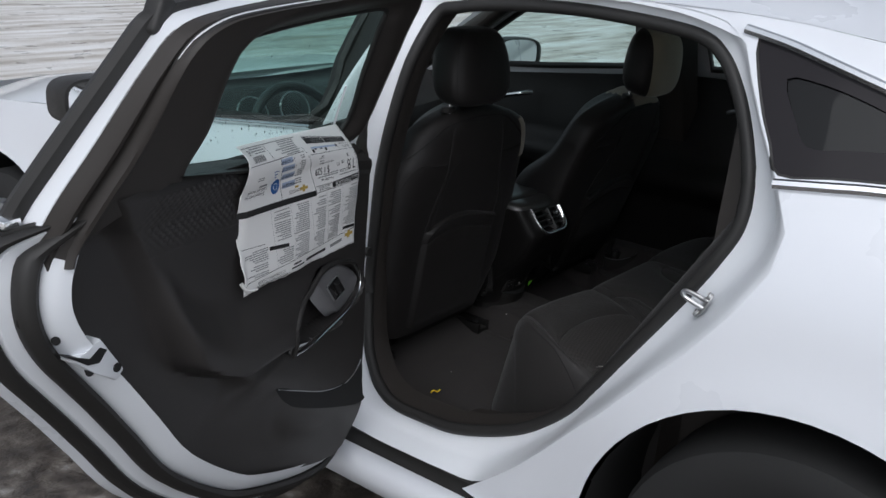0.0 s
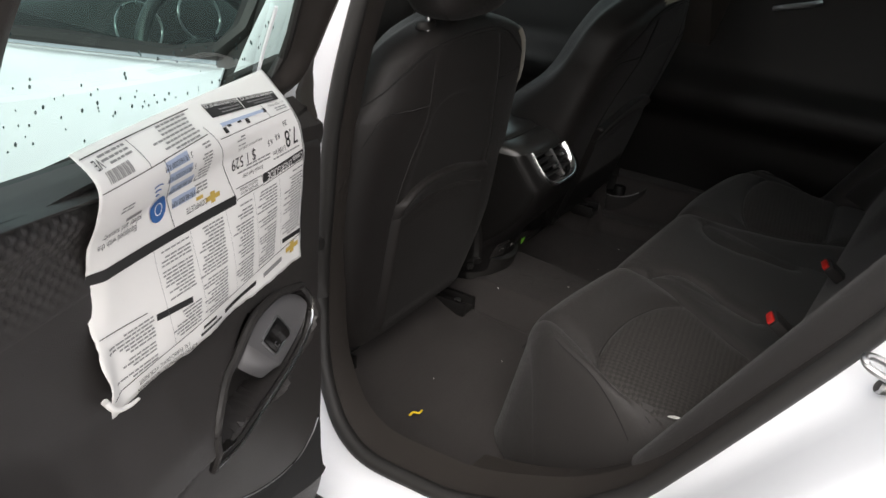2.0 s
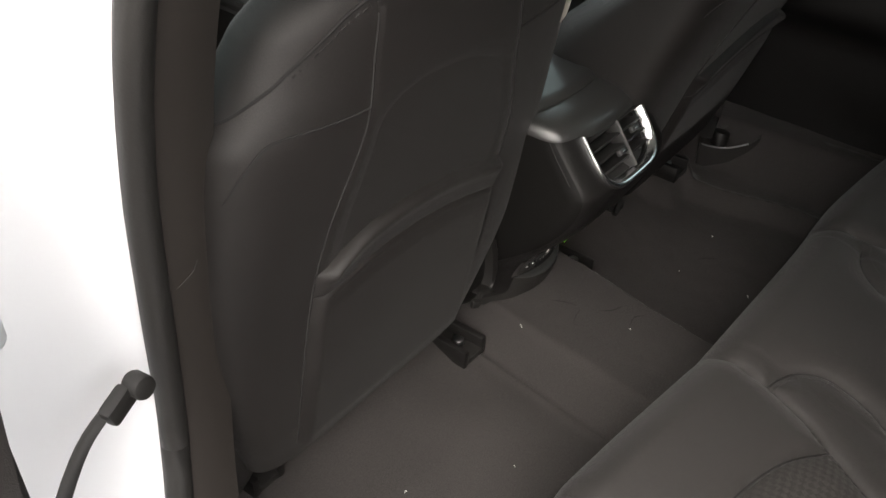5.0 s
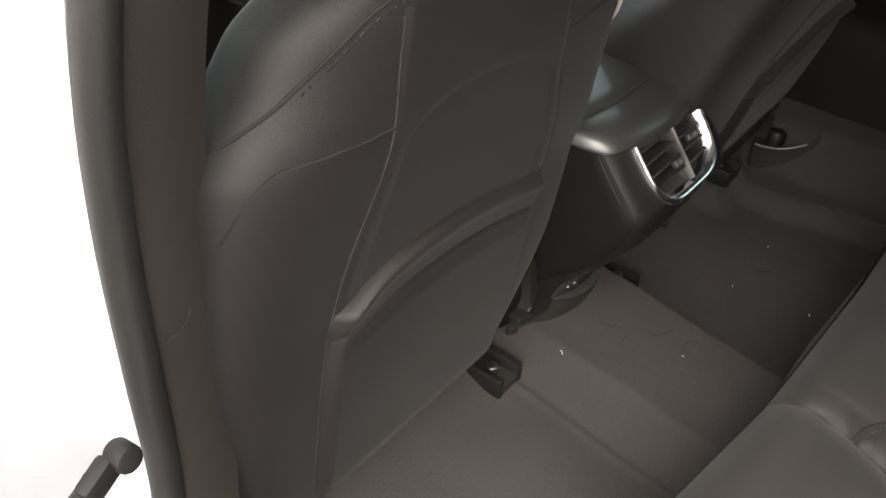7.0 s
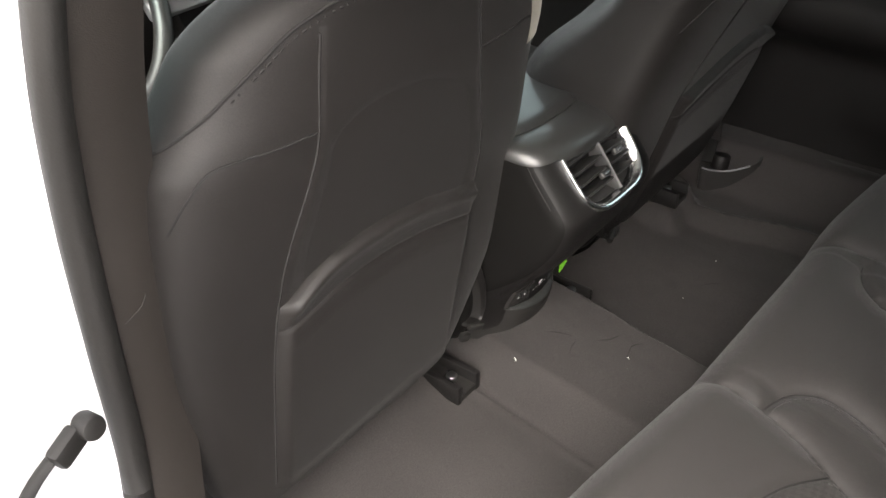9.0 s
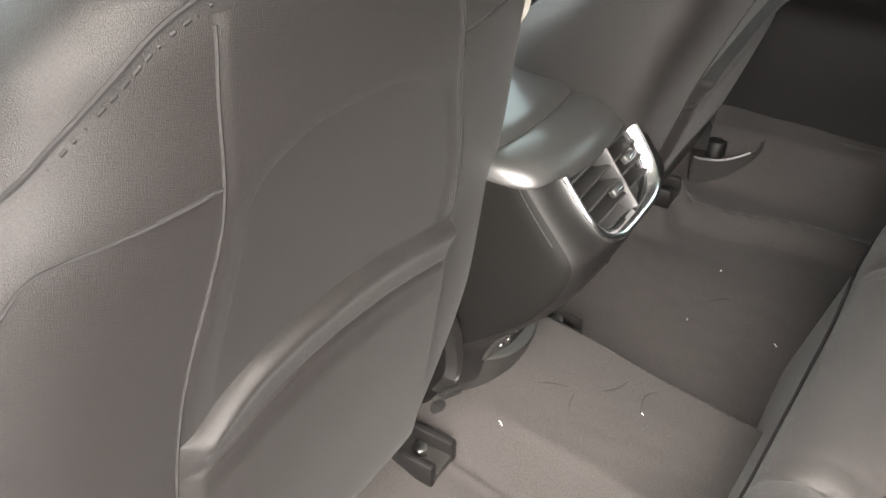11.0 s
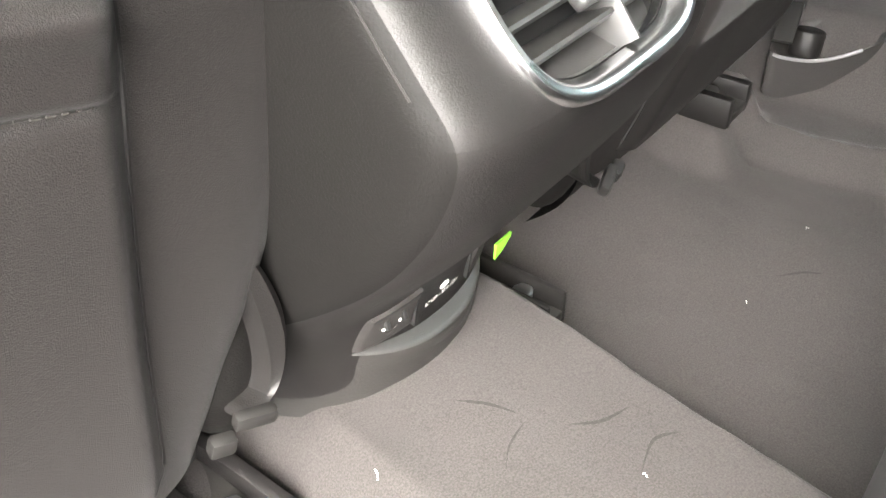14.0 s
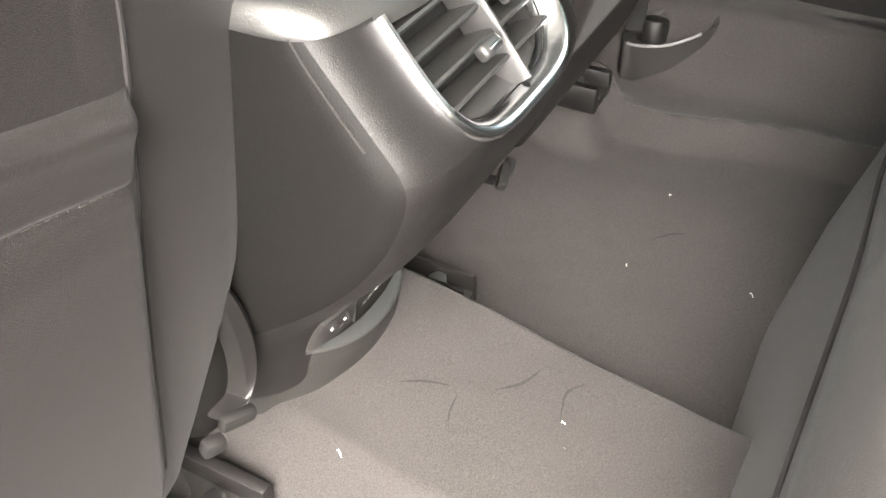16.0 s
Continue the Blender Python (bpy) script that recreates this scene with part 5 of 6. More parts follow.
def mirrored_seat(src):
    """The passenger's seat: the same seat mirrored, a little further back and leaning back."""
    made = {src: thing("front_seat", (-.01 - SX, 1.31, .28), "charcoal cloth front passenger seat, leaning back", "car seat", "front seats")}
    ca, sa = math.cos(radians(11)), math.sin(radians(11))
    for o in src.children_recursive:
        n = made[o] = o.copy()
        n.data = o.data.copy()
        lean = not o.name.startswith(("cushion", "side_shield", "recliner", "lower_back"))
        for v in n.data.vertices:
            x, y, z = v.co
            if lean:
                y, z = 1.17 + (y - 1.17) * ca - (z - .432) * sa, .432 + (z - .432) * ca + (y - 1.17) * sa
            v.co = (-.01 - x, y - .036, z)
        n.data.flip_normals()
        scene.collection.objects.link(n)
        n.parent = made[o.parent]
        n.matrix_parent_inverse = Matrix.Translation(made[src].location).inverted() if o.parent == src else Matrix()
    return made


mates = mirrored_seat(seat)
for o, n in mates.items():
    if o.name.startswith("side_panel"):
        bpy.data.objects.remove(n)
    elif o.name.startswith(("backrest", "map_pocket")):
        # lower back and inner corner coloured darker for the shade low in the cabin
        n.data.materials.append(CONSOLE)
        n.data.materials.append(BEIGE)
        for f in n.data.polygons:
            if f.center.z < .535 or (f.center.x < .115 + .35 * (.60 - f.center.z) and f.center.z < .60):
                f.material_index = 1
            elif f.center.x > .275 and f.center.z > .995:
                # shoulder top painted beige for the light that falls on it
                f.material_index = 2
    elif o.name == "headrest":
        # rear and right faces of the headrest in the same beige
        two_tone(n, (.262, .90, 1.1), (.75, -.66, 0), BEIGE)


def seat_rail(x, y0, z, g=.022):
    r = thing("seat_rail", (x, y0 + .25, z - .03), "black steel seat rail bolted to the floor", "seat rail", "seat rails")
    for dx in (-g, g):
        part("rail_flange", box(g * .55, .50, .034, pose(x + dx, y0 + .25, z), .003), CONSOLE, r)
    part("rail_channel", box(g * 1.8, .50, .012, pose(x, y0 + .25, z - .008), .003), RUBBER, r)
    part("rail_bolt", cyl(.010, .012, pose(x, y0 + .035, z + .004), 6, bevel=.002), STEEL, r)


seat_rail(-.172, 1.165, .318)
seat_rail(-.545, 1.235, .318)
seat_rail(.121, 1.132, .320, .012)
seat_rail(.478, 1.135, .352)

# ---- centre console with rear vent ----
con = thing("centre_console", (0, 1.3, .36), "charcoal centre console with a chrome-framed rear air vent", "console")
CX = -.004
_chw = curve([.355, .40, .44, .48, .55, .62, .70, .76], [.115, .113, .114, .118, .122, .122, .119, .118], .01)
_cyr = curve([.355, .40, .425, .45, .475, .50, .525, .55, .58, .61, .632, .70, .74], [1.163, 1.163, 1.158, 1.147, 1.128, 1.106, 1.084, 1.065, 1.046, 1.034, 1.030, 1.083, 1.11], .010)
_cdp = curve([.355, .42, .50, .60, .70, .76], [.090, .082, .070, .062, .055, .050], .01)
_cen = curve([.355, .40, .46, .52, .60, .70], [2.2, 2.5, 3.2, 4.0, 4.2, 4.2], .01)


def con_y(x, z):
    k = min(.999, abs(x - CX) / _chw(z))
    d, n = _cdp(z), _cen(z)
    return _cyr(z) + d - d * (1 - k ** n) ** (1 / n)


def con_ring(z):
    pts = []
    w, d, y0, p = _chw(z), _cdp(z), _cyr(z), 2 / _cen(z)
    for t in np.linspace(math.pi, 2 * math.pi, 56):
        c, s = math.cos(t), math.sin(t)
        pts.append(Vector((CX + w * math.copysign(abs(c) ** p, c), y0 + d - d * abs(s) ** p, z)))
    return [Vector((CX - w, 1.9, z))] + pts + [Vector((CX + w, 1.9, z))]


part("console_body", loft([con_ring(z) for z in list(np.linspace(.352, .625, 44)) + [.631]], False), CONSOLE, con, "charcoal console shell")
VHW, VEXP = .0752, 4.0


def vent_pt(a, b, lift=0.0):
    """On the sloping vent face: a from -1 to 1 across, b from 0 (foot) to 1 (head)."""
    return Vector((CX + a * VHW, 1.029 + .054 * b - lift * .79, .631 + .071 * b + lift * .61))


def vent_half(b):
    """How far across the opening reaches at height b: its lower corners are round."""
    return (1 - max(0.0, 1 - b) ** VEXP) ** (1 / VEXP)


def vent_rim(q, lift, n=60):
    out = []
    for i in range(n + 1):
        t = math.pi * (1 + i / n)
        c, s = math.cos(t), math.sin(t)
        out.append(vent_pt(q * math.copysign(abs(c) ** (2 / VEXP), c), 1 - q * abs(s) ** (2 / VEXP), lift))
    return out


for sx in (-1, 1):
    def flank(a, b, sx=sx):
        z = .631 + .071 * b
        x0, w = vent_half(b) * VHW, _chw(z)
        d, y0, n = _cdp(z), _cyr(z), _cen(z)
        t1 = math.acos(min(1, (x0 / w) ** (n / 2)))
        t = t1 * (1 - a)
        return (CX + sx * w * math.cos(t) ** (2 / n), y0 + d - d * math.sin(t) ** (2 / n), z)
    part("vent_shoulder", grid(24, 20, flank), CONSOLE, con, "charcoal flank of the vent")
    part("console_side", grid(8, 16, lambda a, b: (lambda z: (CX + sx * _chw(z), (_cyr(z) + _cdp(z)) * (1 - a) + 1.9 * a, z))(.631 + .071 * b)), CONSOLE, con)
# left flank outside the groove: darker plastic stands in for shade beside the seat
for o in con.children:
    if o.name.startswith(("vent_shoulder", "console_side", "console_body")):
        two_tone(o, (CX - .1135, 0, 0), (-1, 0, 0), SHELL)
part("flank_groove", tube([(CX + x, con_y(CX + x, z) - .0002, z) for x, z in spline([(-.1165, .703), (-.1172, .688), (-.1178, .666), (-.1180, .650)], 5)], .0007, 5), SEAM, con)
part("vent_cavity", grid(14, 8, lambda a, b: vent_pt((2 * a - 1) * vent_half(b * 1.0 + .02), b, -.030)), DARK, con)
part("vent_wall", loft([vent_rim(.90, -.006), vent_rim(.88, -.032)], False), DARK, con)
part("vent_frame", loft([vent_rim(q, l) for q, l in ((1.05, -.003), (1.055, .0015), (1.035, .0045), (1.0, .005), (.965, .003), (.925, -.002), (.89, -.009), (.885, -.012))], False), CHROME, con, "bright chrome vent frame")
part("vent_tray", grid(20, 6, lambda a, b: vent_pt((2 * a - 1) * .90 * vent_half(.10 + .16 * b), .08 + .17 * b, -.008 - .012 * b)), SLAT, con, "flat tray below the slats")
for b in (.30, .49, .68, .87):
    part("slat", loft([[vent_pt(.885 * (-1 + 2 * i / 16) * vent_half(b), b + db, lf) for i in range(17)] for db, lf in ((-.030, -.0055), (-.012, -.002), (.012, -.002), (.030, -.006), (.075, -.026), (.035, -.026), (-.030, -.0055))], False), SLAT, con, "black vent slat")
part("vent_divider", loft([[vent_pt(a, b, lf) for b in np.linspace(.10, 1.02, 10)] for a, lf in ((.075, -.022), (.075, -.001), (.10, .002), (.125, .002), (.15, -.001), (.15, -.022))], False), SLAT, con, "vent divider")
for a, b in ((-.17, .44), (.46, .62)):
    tb = part("vent_tab", box(.020, .010, .009, Matrix.Translation(vent_pt(a, b, .002)) @ pose(0, 0, 0, 40), .003, 3), SLAT, con, "vent tab with a bright inlay")
    part("tab_inlay", box(.012, .002, .004, Matrix.Translation(vent_pt(a, b, .0065)) @ pose(0, 0, 0, 40), .0008), CHROME, tb)

# soft cap over the vent, and armrest lid
def cap_ring(x):
    k = min(1.0, abs(x) / .119)
    e = (1 - k ** 7) ** .5
    dy = .022 * k ** 2.2 + .030 * k ** 16
    sec = ((1.165, .716), (1.142, .7205), (1.126, .7215), (1.110, .7205), (1.096, .7165), (1.084, .7095), (1.0765, .7005), (1.0755, .695), (1.083, .690), (1.165, .688))
    return [Vector((CX + x, y + dy + (1 - e) * .012, .692 + (z - .692) * (.62 + .38 * e))) for y, z in sec]


part("console_cap", loft([cap_ring(-.119 + .238 * i / 48) for i in range(49)], True, True), SOFT, con, "soft charcoal console cap")
part("lid_gap", box(.190, .70, .05, pose(CX, 1.490, .690), .01), DARK, con)
part("console_deck", grid(6, 10, lambda a, b: (CX - .119 + .238 * a, 1.13 + .77 * b, .700)), CONSOLE, con)


def lid(a, b, drop=0.0):
    x = -.096 + .192 * a
    f = b * .34
    e = min(a, 1 - a) * .192
    h = .007 * (1 - (1 - min(1, e / .016)) ** 2) + .007 * (1 - (1 - min(1, f / .016)) ** 2)
    return (CX + x, 1.137 + f + .014 * abs(2 * a - 1) ** 2.4 * (1 - b), .716 + h - drop)


arm = part("armrest_lid", grid(44, 44, lid), SOFT, con, "stitched armrest lid")
rimpath = [(0, 1 - k / 12) for k in range(13)] + [(k / 20, 0) for k in range(1, 21)] + [(1, k / 12) for k in range(1, 13)]
part("armrest_side", loft([[Vector(lid(a, b, d)) for a, b in rimpath] for d in (0, .012, .03)], False), SOFT, arm)
for b in (.30, .335):
    part("armrest_stitch", tube([Vector(lid(a, b)) + Vector((0, 0, .0003)) for a in np.linspace(.03, .97, 30)], .0010, 4), SEAM, arm)
part("gear_trim", box(.22, .42, .02, pose(0, 1.70, .702, -4), .008), CONSOLE, con)
part("gear_lever", tube(spline([(.02, 1.72, .70), (.02, 1.71, .76), (.02, 1.70, .81)], 4), lambda f: .016 + .010 * f, 10), SOFT, con, "gear lever")

# socket panel at the foot
def ledge_w(x):
    return max(0.0, 1 - ((x - CX) / .072) ** 2)


xs_l = np.linspace(CX - .072, CX + .072, 44)
ledge_z = lambda x: .394 + .010 * ((x - CX) / .072) ** 2 - .09 * (x - CX)
# edge coloured paler than the console to carry its highlight
part("foot_lip", loft([[Vector((x, con_y(x, .40) - d * ledge_w(x) - e, ledge_z(x) + dz)) for x in xs_l] for dz, d, e in ((.002, 0.0, .0006), (.0005, .004, .0010), (-.001, .008, .0012), (-.0022, .0105, .0014), (-.004, .0115, .0014))], False), SOFT, con, "paler edge of the foot ledge, for its highlight")
xs_s = np.linspace(CX - .108, CX + .108, 52)
part("foot_skirt", loft([[Vector((x, con_y(x, .36) - d * ledge_w(x) - .0014, ledge_z(x) + dz if dz > -.03 else .352)) for x in xs_s] for dz, d in ((-.0040, .0128), (-.0070, .0138), (-.016, .0105), (-.028, .006), (-.05, .002))], False), RUBBER, con, "black foot skirt")


def face(x, z, lift=.001):
    return Vector((x, con_y(x, z) - lift, z))


def plate_on(name, x0, x1, z0, z1, mat, parent, label, top=.003, n=10):
    """A raised plate on the console's rear face, with rounded edges."""
    def f(a, b):
        x, z = x0 + (x1 - x0) * a, z0 + (z1 - z0) * b
        e = min(a, 1 - a) * (x1 - x0), min(b, 1 - b) * (z1 - z0)
        return face(x, z, top * min(1, min(e) / .003) ** .5 if min(e) > 0 else -.001)
    return part(name, grid(n * 2, n * 2, f), mat, parent, label)


sock = plate_on("socket_plate", -.076, -.029, .409, .449, PLASTIC, con, "black mains socket plate", .0042)
plate_on("blank_plate", .040, .072, .404, .436, PLASTIC, con, "black blank plate", .003)
for x in (-.060, -.046):
    part("socket_slot", box(.0035, .003, .010, Matrix.Translation(face(x, .4355, .0046)) @ pose(0, 0, 0, -10), .0006), DARK, sock)
    part("slot_edge", box(.0040, .0012, .0014, Matrix.Translation(face(x, .4285, .0050)) @ pose(0, 0, 0, -10), .0004), WHITEBIT, sock)
part("socket_earth", tube([face(-.053 + .0055 * math.cos(t), .4245 + .0035 * math.sin(t), .0050) for t in np.linspace(3.3, 6.1, 8)], .0003, 5), STITCH, sock)
for x, z0, z1 in ((-.0265, .405, .447), (.0365, .404, .436)):
    part("plate_gap", box(.0022, .004, z1 - z0, Matrix.Translation(face(x, (z0 + z1) / 2, .0)) @ pose(0, 0, 0, 8), 0), DARK, con)


def text_mesh(body, size):
    cu = bpy.data.curves.new("lettering", 'FONT')
    cu.body, cu.size, cu.align_x, cu.align_y = body, size, 'CENTER', 'CENTER'
    tmp = bpy.data.objects.new("lettering", cu)
    scene.collection.objects.link(tmp)
    me = bpy.data.meshes.new_from_object(tmp.evaluated_get(bpy.context.evaluated_depsgraph_get()))
    bm = bmesh.new()
    bm.from_mesh(me)
    bpy.data.objects.remove(tmp)
    bpy.data.curves.remove(cu)
    bpy.data.meshes.remove(me)
    return bm


bm = text_mesh("AC 120V ~ 60Hz 150W", .0058)
for v in bm.verts:
    v.co = face(.0045 + v.co.x * .66, .4130 - .0 * v.co.x + v.co.y, .0012)
part("lettering", bm, WHITEBIT, con, "small white rating text", smooth=False)
part("socket_symbol", join(tube([face(.0055 + .0045 * math.cos(t), .4205 + .003 * math.sin(t), .0012) for t in np.linspace(0, 6.28, 14)], .0004, 4), box(.0007, .0007, .004, Matrix.Translation(face(.0042, .4205, .0012)), 0), box(.0007, .0007, .004, Matrix.Translation(face(.0068, .4205, .0012)), 0)), WHITEBIT, con)

# floor fittings
gr = thing("green_tag", (.10, 1.19, .36), "lime green plastic tag behind the console foot", "tag")
part("tag", panel([(-.016, -.010), (-.006, -.009), (.009, -.003), (.010, .000), (-.014, .003)], [], lambda a, b: (.098 + a, 1.170 + .1 * a, .397 + b), .008, (0, .002, 0)), GREEN, gr)
bu = thing("belt_anchor", (.61, 1.10, .36), "dark belt anchor tray with a pale rim by the sill", "seat belt")
TRAY = [Vector(p) for p in spline([(.570, 1.145, .375), (.585, 1.118, .366), (.602, 1.086, .370), (.628, 1.050, .388), (.650, 1.052, .398), (.655, 1.085, .398), (.640, 1.125, .392), (.610, 1.150, .385)], 5, True)]
mid = Vector((.613, 1.100, .352))
part("anchor_tray", loft([[p + Vector((0, 0, -.05)) for p in TRAY], TRAY, [p.lerp(mid, .10) + Vector((0, 0, .001)) for p in TRAY], [p.lerp(mid, .22) + Vector((0, 0, -.008)) for p in TRAY], [p.lerp(mid, .95) + Vector((0, 0, -.004)) for p in TRAY]]), PLASTIC, bu, "black plastic tray")
part("tray_rim", tube(TRAY[1:14], .0020, 6), BEZEL, bu, "pale plastic rim")
part("anchor_bolt", cyl(.018, .03, pose(.603, 1.118, .380, 0, 12, 0), 18, bevel=.004), CONSOLE, bu)
part("anchor_plate", box(.052, .022, .006, pose(.588, 1.138, .404, 0, -32, 12), .002), CLIPGREY, bu, "grey anchor plate")
part("webbing", grid(4, 16, lambda a, b: (.612 + .045 * b, 1.15 - .02 + .045 * a, .412 + .75 * b)), SEAM, bu, "black belt webbing")
sl = thing("sill_plate", (.66, .9, .37), "dark plastic sill plate along the far door", "sill plate")
part("plate", loft([[Vector((x + .05 * step(.98, 1.13, y), y, z)) for y in np.linspace(.50, 1.12, 24)] for x, z in ((.610, .318), (.636, .352), (.652, .385), (.660, .397), (.668, .401), (.69, .403), (.715, .396))], False), PLASTIC, sl)


# ---- rear bench ----
bench = thing("rear_seat", (0, .5, .27), "charcoal cloth rear bench with ribbed inserts", "car seat")


def seg_dist(p, a, b):
    ax, ay = b[0] - a[0], b[1] - a[1]
    t = max(0, min(1, ((p[0] - a[0]) * ax + (p[1] - a[1]) * ay) / (ax * ax + ay * ay)))
    return math.hypot(p[0] - a[0] - t * ax, p[1] - a[1] - t * ay)


DIV = [(-.176, .86), (-.178, .815), (-.186, .74), (-.203, .682), (-.222, .648), (-.256, .575), (-.300, .49), (-.335, .42)]
HORSE = [(float(a), float(b)) for a, b in spline([(-.222, .648), (-.28, .682), (-.36, .703), (-.45, .709), (-.515, .702), (-.552, .684)], 5)]
OUTER = [(-.505, .84), (-.513, .813), (-.552, .686), (-.578, .58), (-.600, .49), (-.61, .42)]
REAR = [(-.312, .487), (-.42, .497), (-.52, .508), (-.592, .515)]
LOOP = [(float(a), float(b)) for a, b in spline([(-.183, .738), (-.155, .731), (-.130, .714), (-.113, .682), (-.120, .63), (-.135, .598), (-.15, .52)], 4)]
DIVR = [(-a, b) for a, b in DIV]
HORSER = [(-a, b) for a, b in HORSE]
LOOPR = [(-a - .02, b) for a, b in LOOP]
OUTERR = [(-a, b) for a, b in OUTER]
REARR = [(-a, b) for a, b in REAR]
_seams = [DIV, HORSE, LOOP, OUTER, REAR, DIVR, HORSER, LOOPR, OUTERR, REARR]


bench_front = curve([-.665, -.60, -.50, -.37, -.167, .12, .26, .45, .59, .665], [.80, .855, .883, .873, .850, .840, .842, .822, .785, .72], .03)


def bench_pt(a, b):
    """a across, b from the foot of the front edge over the top to the back."""
    x = -.62 + 1.25 * a
    yf = bench_front(x)
    if b < .30:
        t = b / .30
        return x, yf + .035 * (1 - t) - .018 * t, .265 + .225 * t, 0
    if b < .45:
        t = (b - .30) / .15 * math.pi / 2
        return x, yf - .018 - .056 * (1 - math.cos(t)), .490 + .066 * math.sin(t), 1
    t = (b - .45) / .55
    return x, yf - .074 - (yf - .074 - .38) * t, .556 - .02 * t, 2


def bench_top(a, b):
    x, y, z, kind = bench_pt(a, b)
    if kind >= 1:
        k = 1 if kind == 2 else (b - .30) / .15
        dome = .014 * math.cos(min(1, abs(abs(x) - .39) / .24) * 1.57) if abs(x) > .15 else .004 * math.cos(x / .2 * 1.57)
        z += k * (dome - .035 * step(.80, .50, y))
        d = min(min(seg_dist((x, y), s[i], s[i + 1]) for i in range(len(s) - 1)) for s in _seams)
        z -= k * (.0055 * math.exp(-(d / .005) ** 2) + .0075 * math.exp(-(d / .020) ** 2))
        z += .0015 * noise.noise((x * 7, y * 7, 5))
    edge = min(x + .62, .63 - x)
    y -= .05 * (1 - min(1, edge / .10)) ** 2 * (1 if kind < 2 else 0)
    z = .265 + (z - .265) * (1 - (1 - min(1, edge / .055)) ** 2.4)
    x += .055 * step(.62, .86, y) * step(-.35, -.60, x)
    return x, y, z


part("cushion", grid(250, 150, bench_top), BENCH, bench, "charcoal cloth bench cushion")


def bench_z(x, y):
    yf = bench_front(x)
    b = .45 + .55 * max(0, (yf - .074 - y) / (yf - .074 - .38))
    return bench_top((x + .62) / 1.25, b)[2]


def inset(sx):
    """The ribbed field between the arc, the dividing seams and the rear seam."""
    arc_ = [(sx * p[0], p[1] - .004) for p in HORSE]
    return arc_ + [(sx * x, y) for x, y in ((-.556, .670), (-.574, .58), (-.588, .519), (-.52, .512), (-.42, .501), (-.318, .491), (-.300, .497), (-.262, .575), (-.230, .645))]


for sx in (1, -1):
    part("ribbed_insert", panel(inset(sx), [], lambda x, y: (x, y, bench_z(x, y) + .0012), .009), INSERT, bench, "ribbed cloth insert")
for s in _seams:
    part("seam", tube([(p[0], p[1], bench_z(p[0], min(p[1], .79)) + .0003) for p in s if p[1] < .80], .0014, 5), SEAM, bench)
for sx in (1, -1):
    line = [(sx * float(p[0]) - .006, float(p[1])) for p in spline([(-.183, .730), (-.155, .723), (-.134, .708), (-.120, .680), (-.127, .632), (-.142, .600), (-.157, .525)], 6)]
    stitches([Vector((x, y, bench_z(x, y) + .0006)) for x, y in line], "loop_stitching", STITCH, bench, .0008, .0065, .004)
    line = [(sx * float(p[0]), float(p[1])) for p in spline([(-.512, .792), (-.530, .782), (-.553, .745), (-.578, .67), (-.596, .60)], 6)]
    part("bolster_seam", tube([(x, y, bench_z(x, y) + .0006) for x, y in line], .0013, 5), SEAM, bench)
part("front_seam", tube([(x, bench_front(x) - .0135, .478 + .004 * math.sin(x * 7)) for x in np.linspace(-.48, .54, 60)], .0022, 5), SEAM, bench)


def rest(a, b):
    x = -.66 + 1.32 * a
    y = .44 - .30 * b - .06 * math.sin(3.14 * b)
    y += .05 * math.sin(3.14 * min(1, b * 1.2)) * step(.16, .30, abs(x)) * step(.66, .52, abs(x)) + .07 * step(.52, .62, abs(x)) * (1 - b * .7) - .10 * step(.62, .66, abs(x))
    z = .555 + .49 * b
    return (x, y, z - .03 * (2 * b - 1) ** 8)


part("backrest", grid(120, 60, rest), BENCH, bench, "cloth bench backrest")
part("backrest_top", grid(60, 6, lambda a, b: (-.66 + 1.32 * a, rest(a, 1)[1] - .13 * b, rest(a, 1)[2] + .02 * math.sin(3.14 * b))), BENCH, bench)
for x in (-.36, .0, .36):
    part("headrest", join(box(.24 if x else .20, .10, .15, pose(x, .06, 1.12, -12), .04, 4)), BENCH, bench, "rear headrest")
for sx in (-1, 1):
    part("bolster", loft([[Vector((sx * (.655 + .055 * math.cos(t)), .50 - .33 * k + .07 * math.sin(t), .48 + .55 * k)) for t in np.linspace(0, 6.283, 20, endpoint=False)] for k in (0, .1, .3, .6, .9, 1)], True, True), BENCH, bench, "side bolster")
for x, y in ((-.303, .445), (-.02, .412)):
    bk = thing("seat_buckle", (x, y, .56), "black seat belt buckle with a red button", "buckle", "rear belt buckles")
    mb = Matrix.Translation((x, y, .588)) @ pose(0, 0, 0, -50, 0, 20)
    part("buckle_body", box(.045, .022, .065, mb, .005), PLASTIC, bk)
    part("release_button", box(.032, .014, .012, mb @ pose(0, .002, .032), .003), RED, bk, "red release button")
part("seat_tag", join(box(.03, .012, .001, pose(-.645, .52, .572, 0, 30, 40), 0), box(.02, .01, .001, pose(-.66, .49, .562, 0, 30, 40), 0)), WHITEBIT, bench, "small white tag")

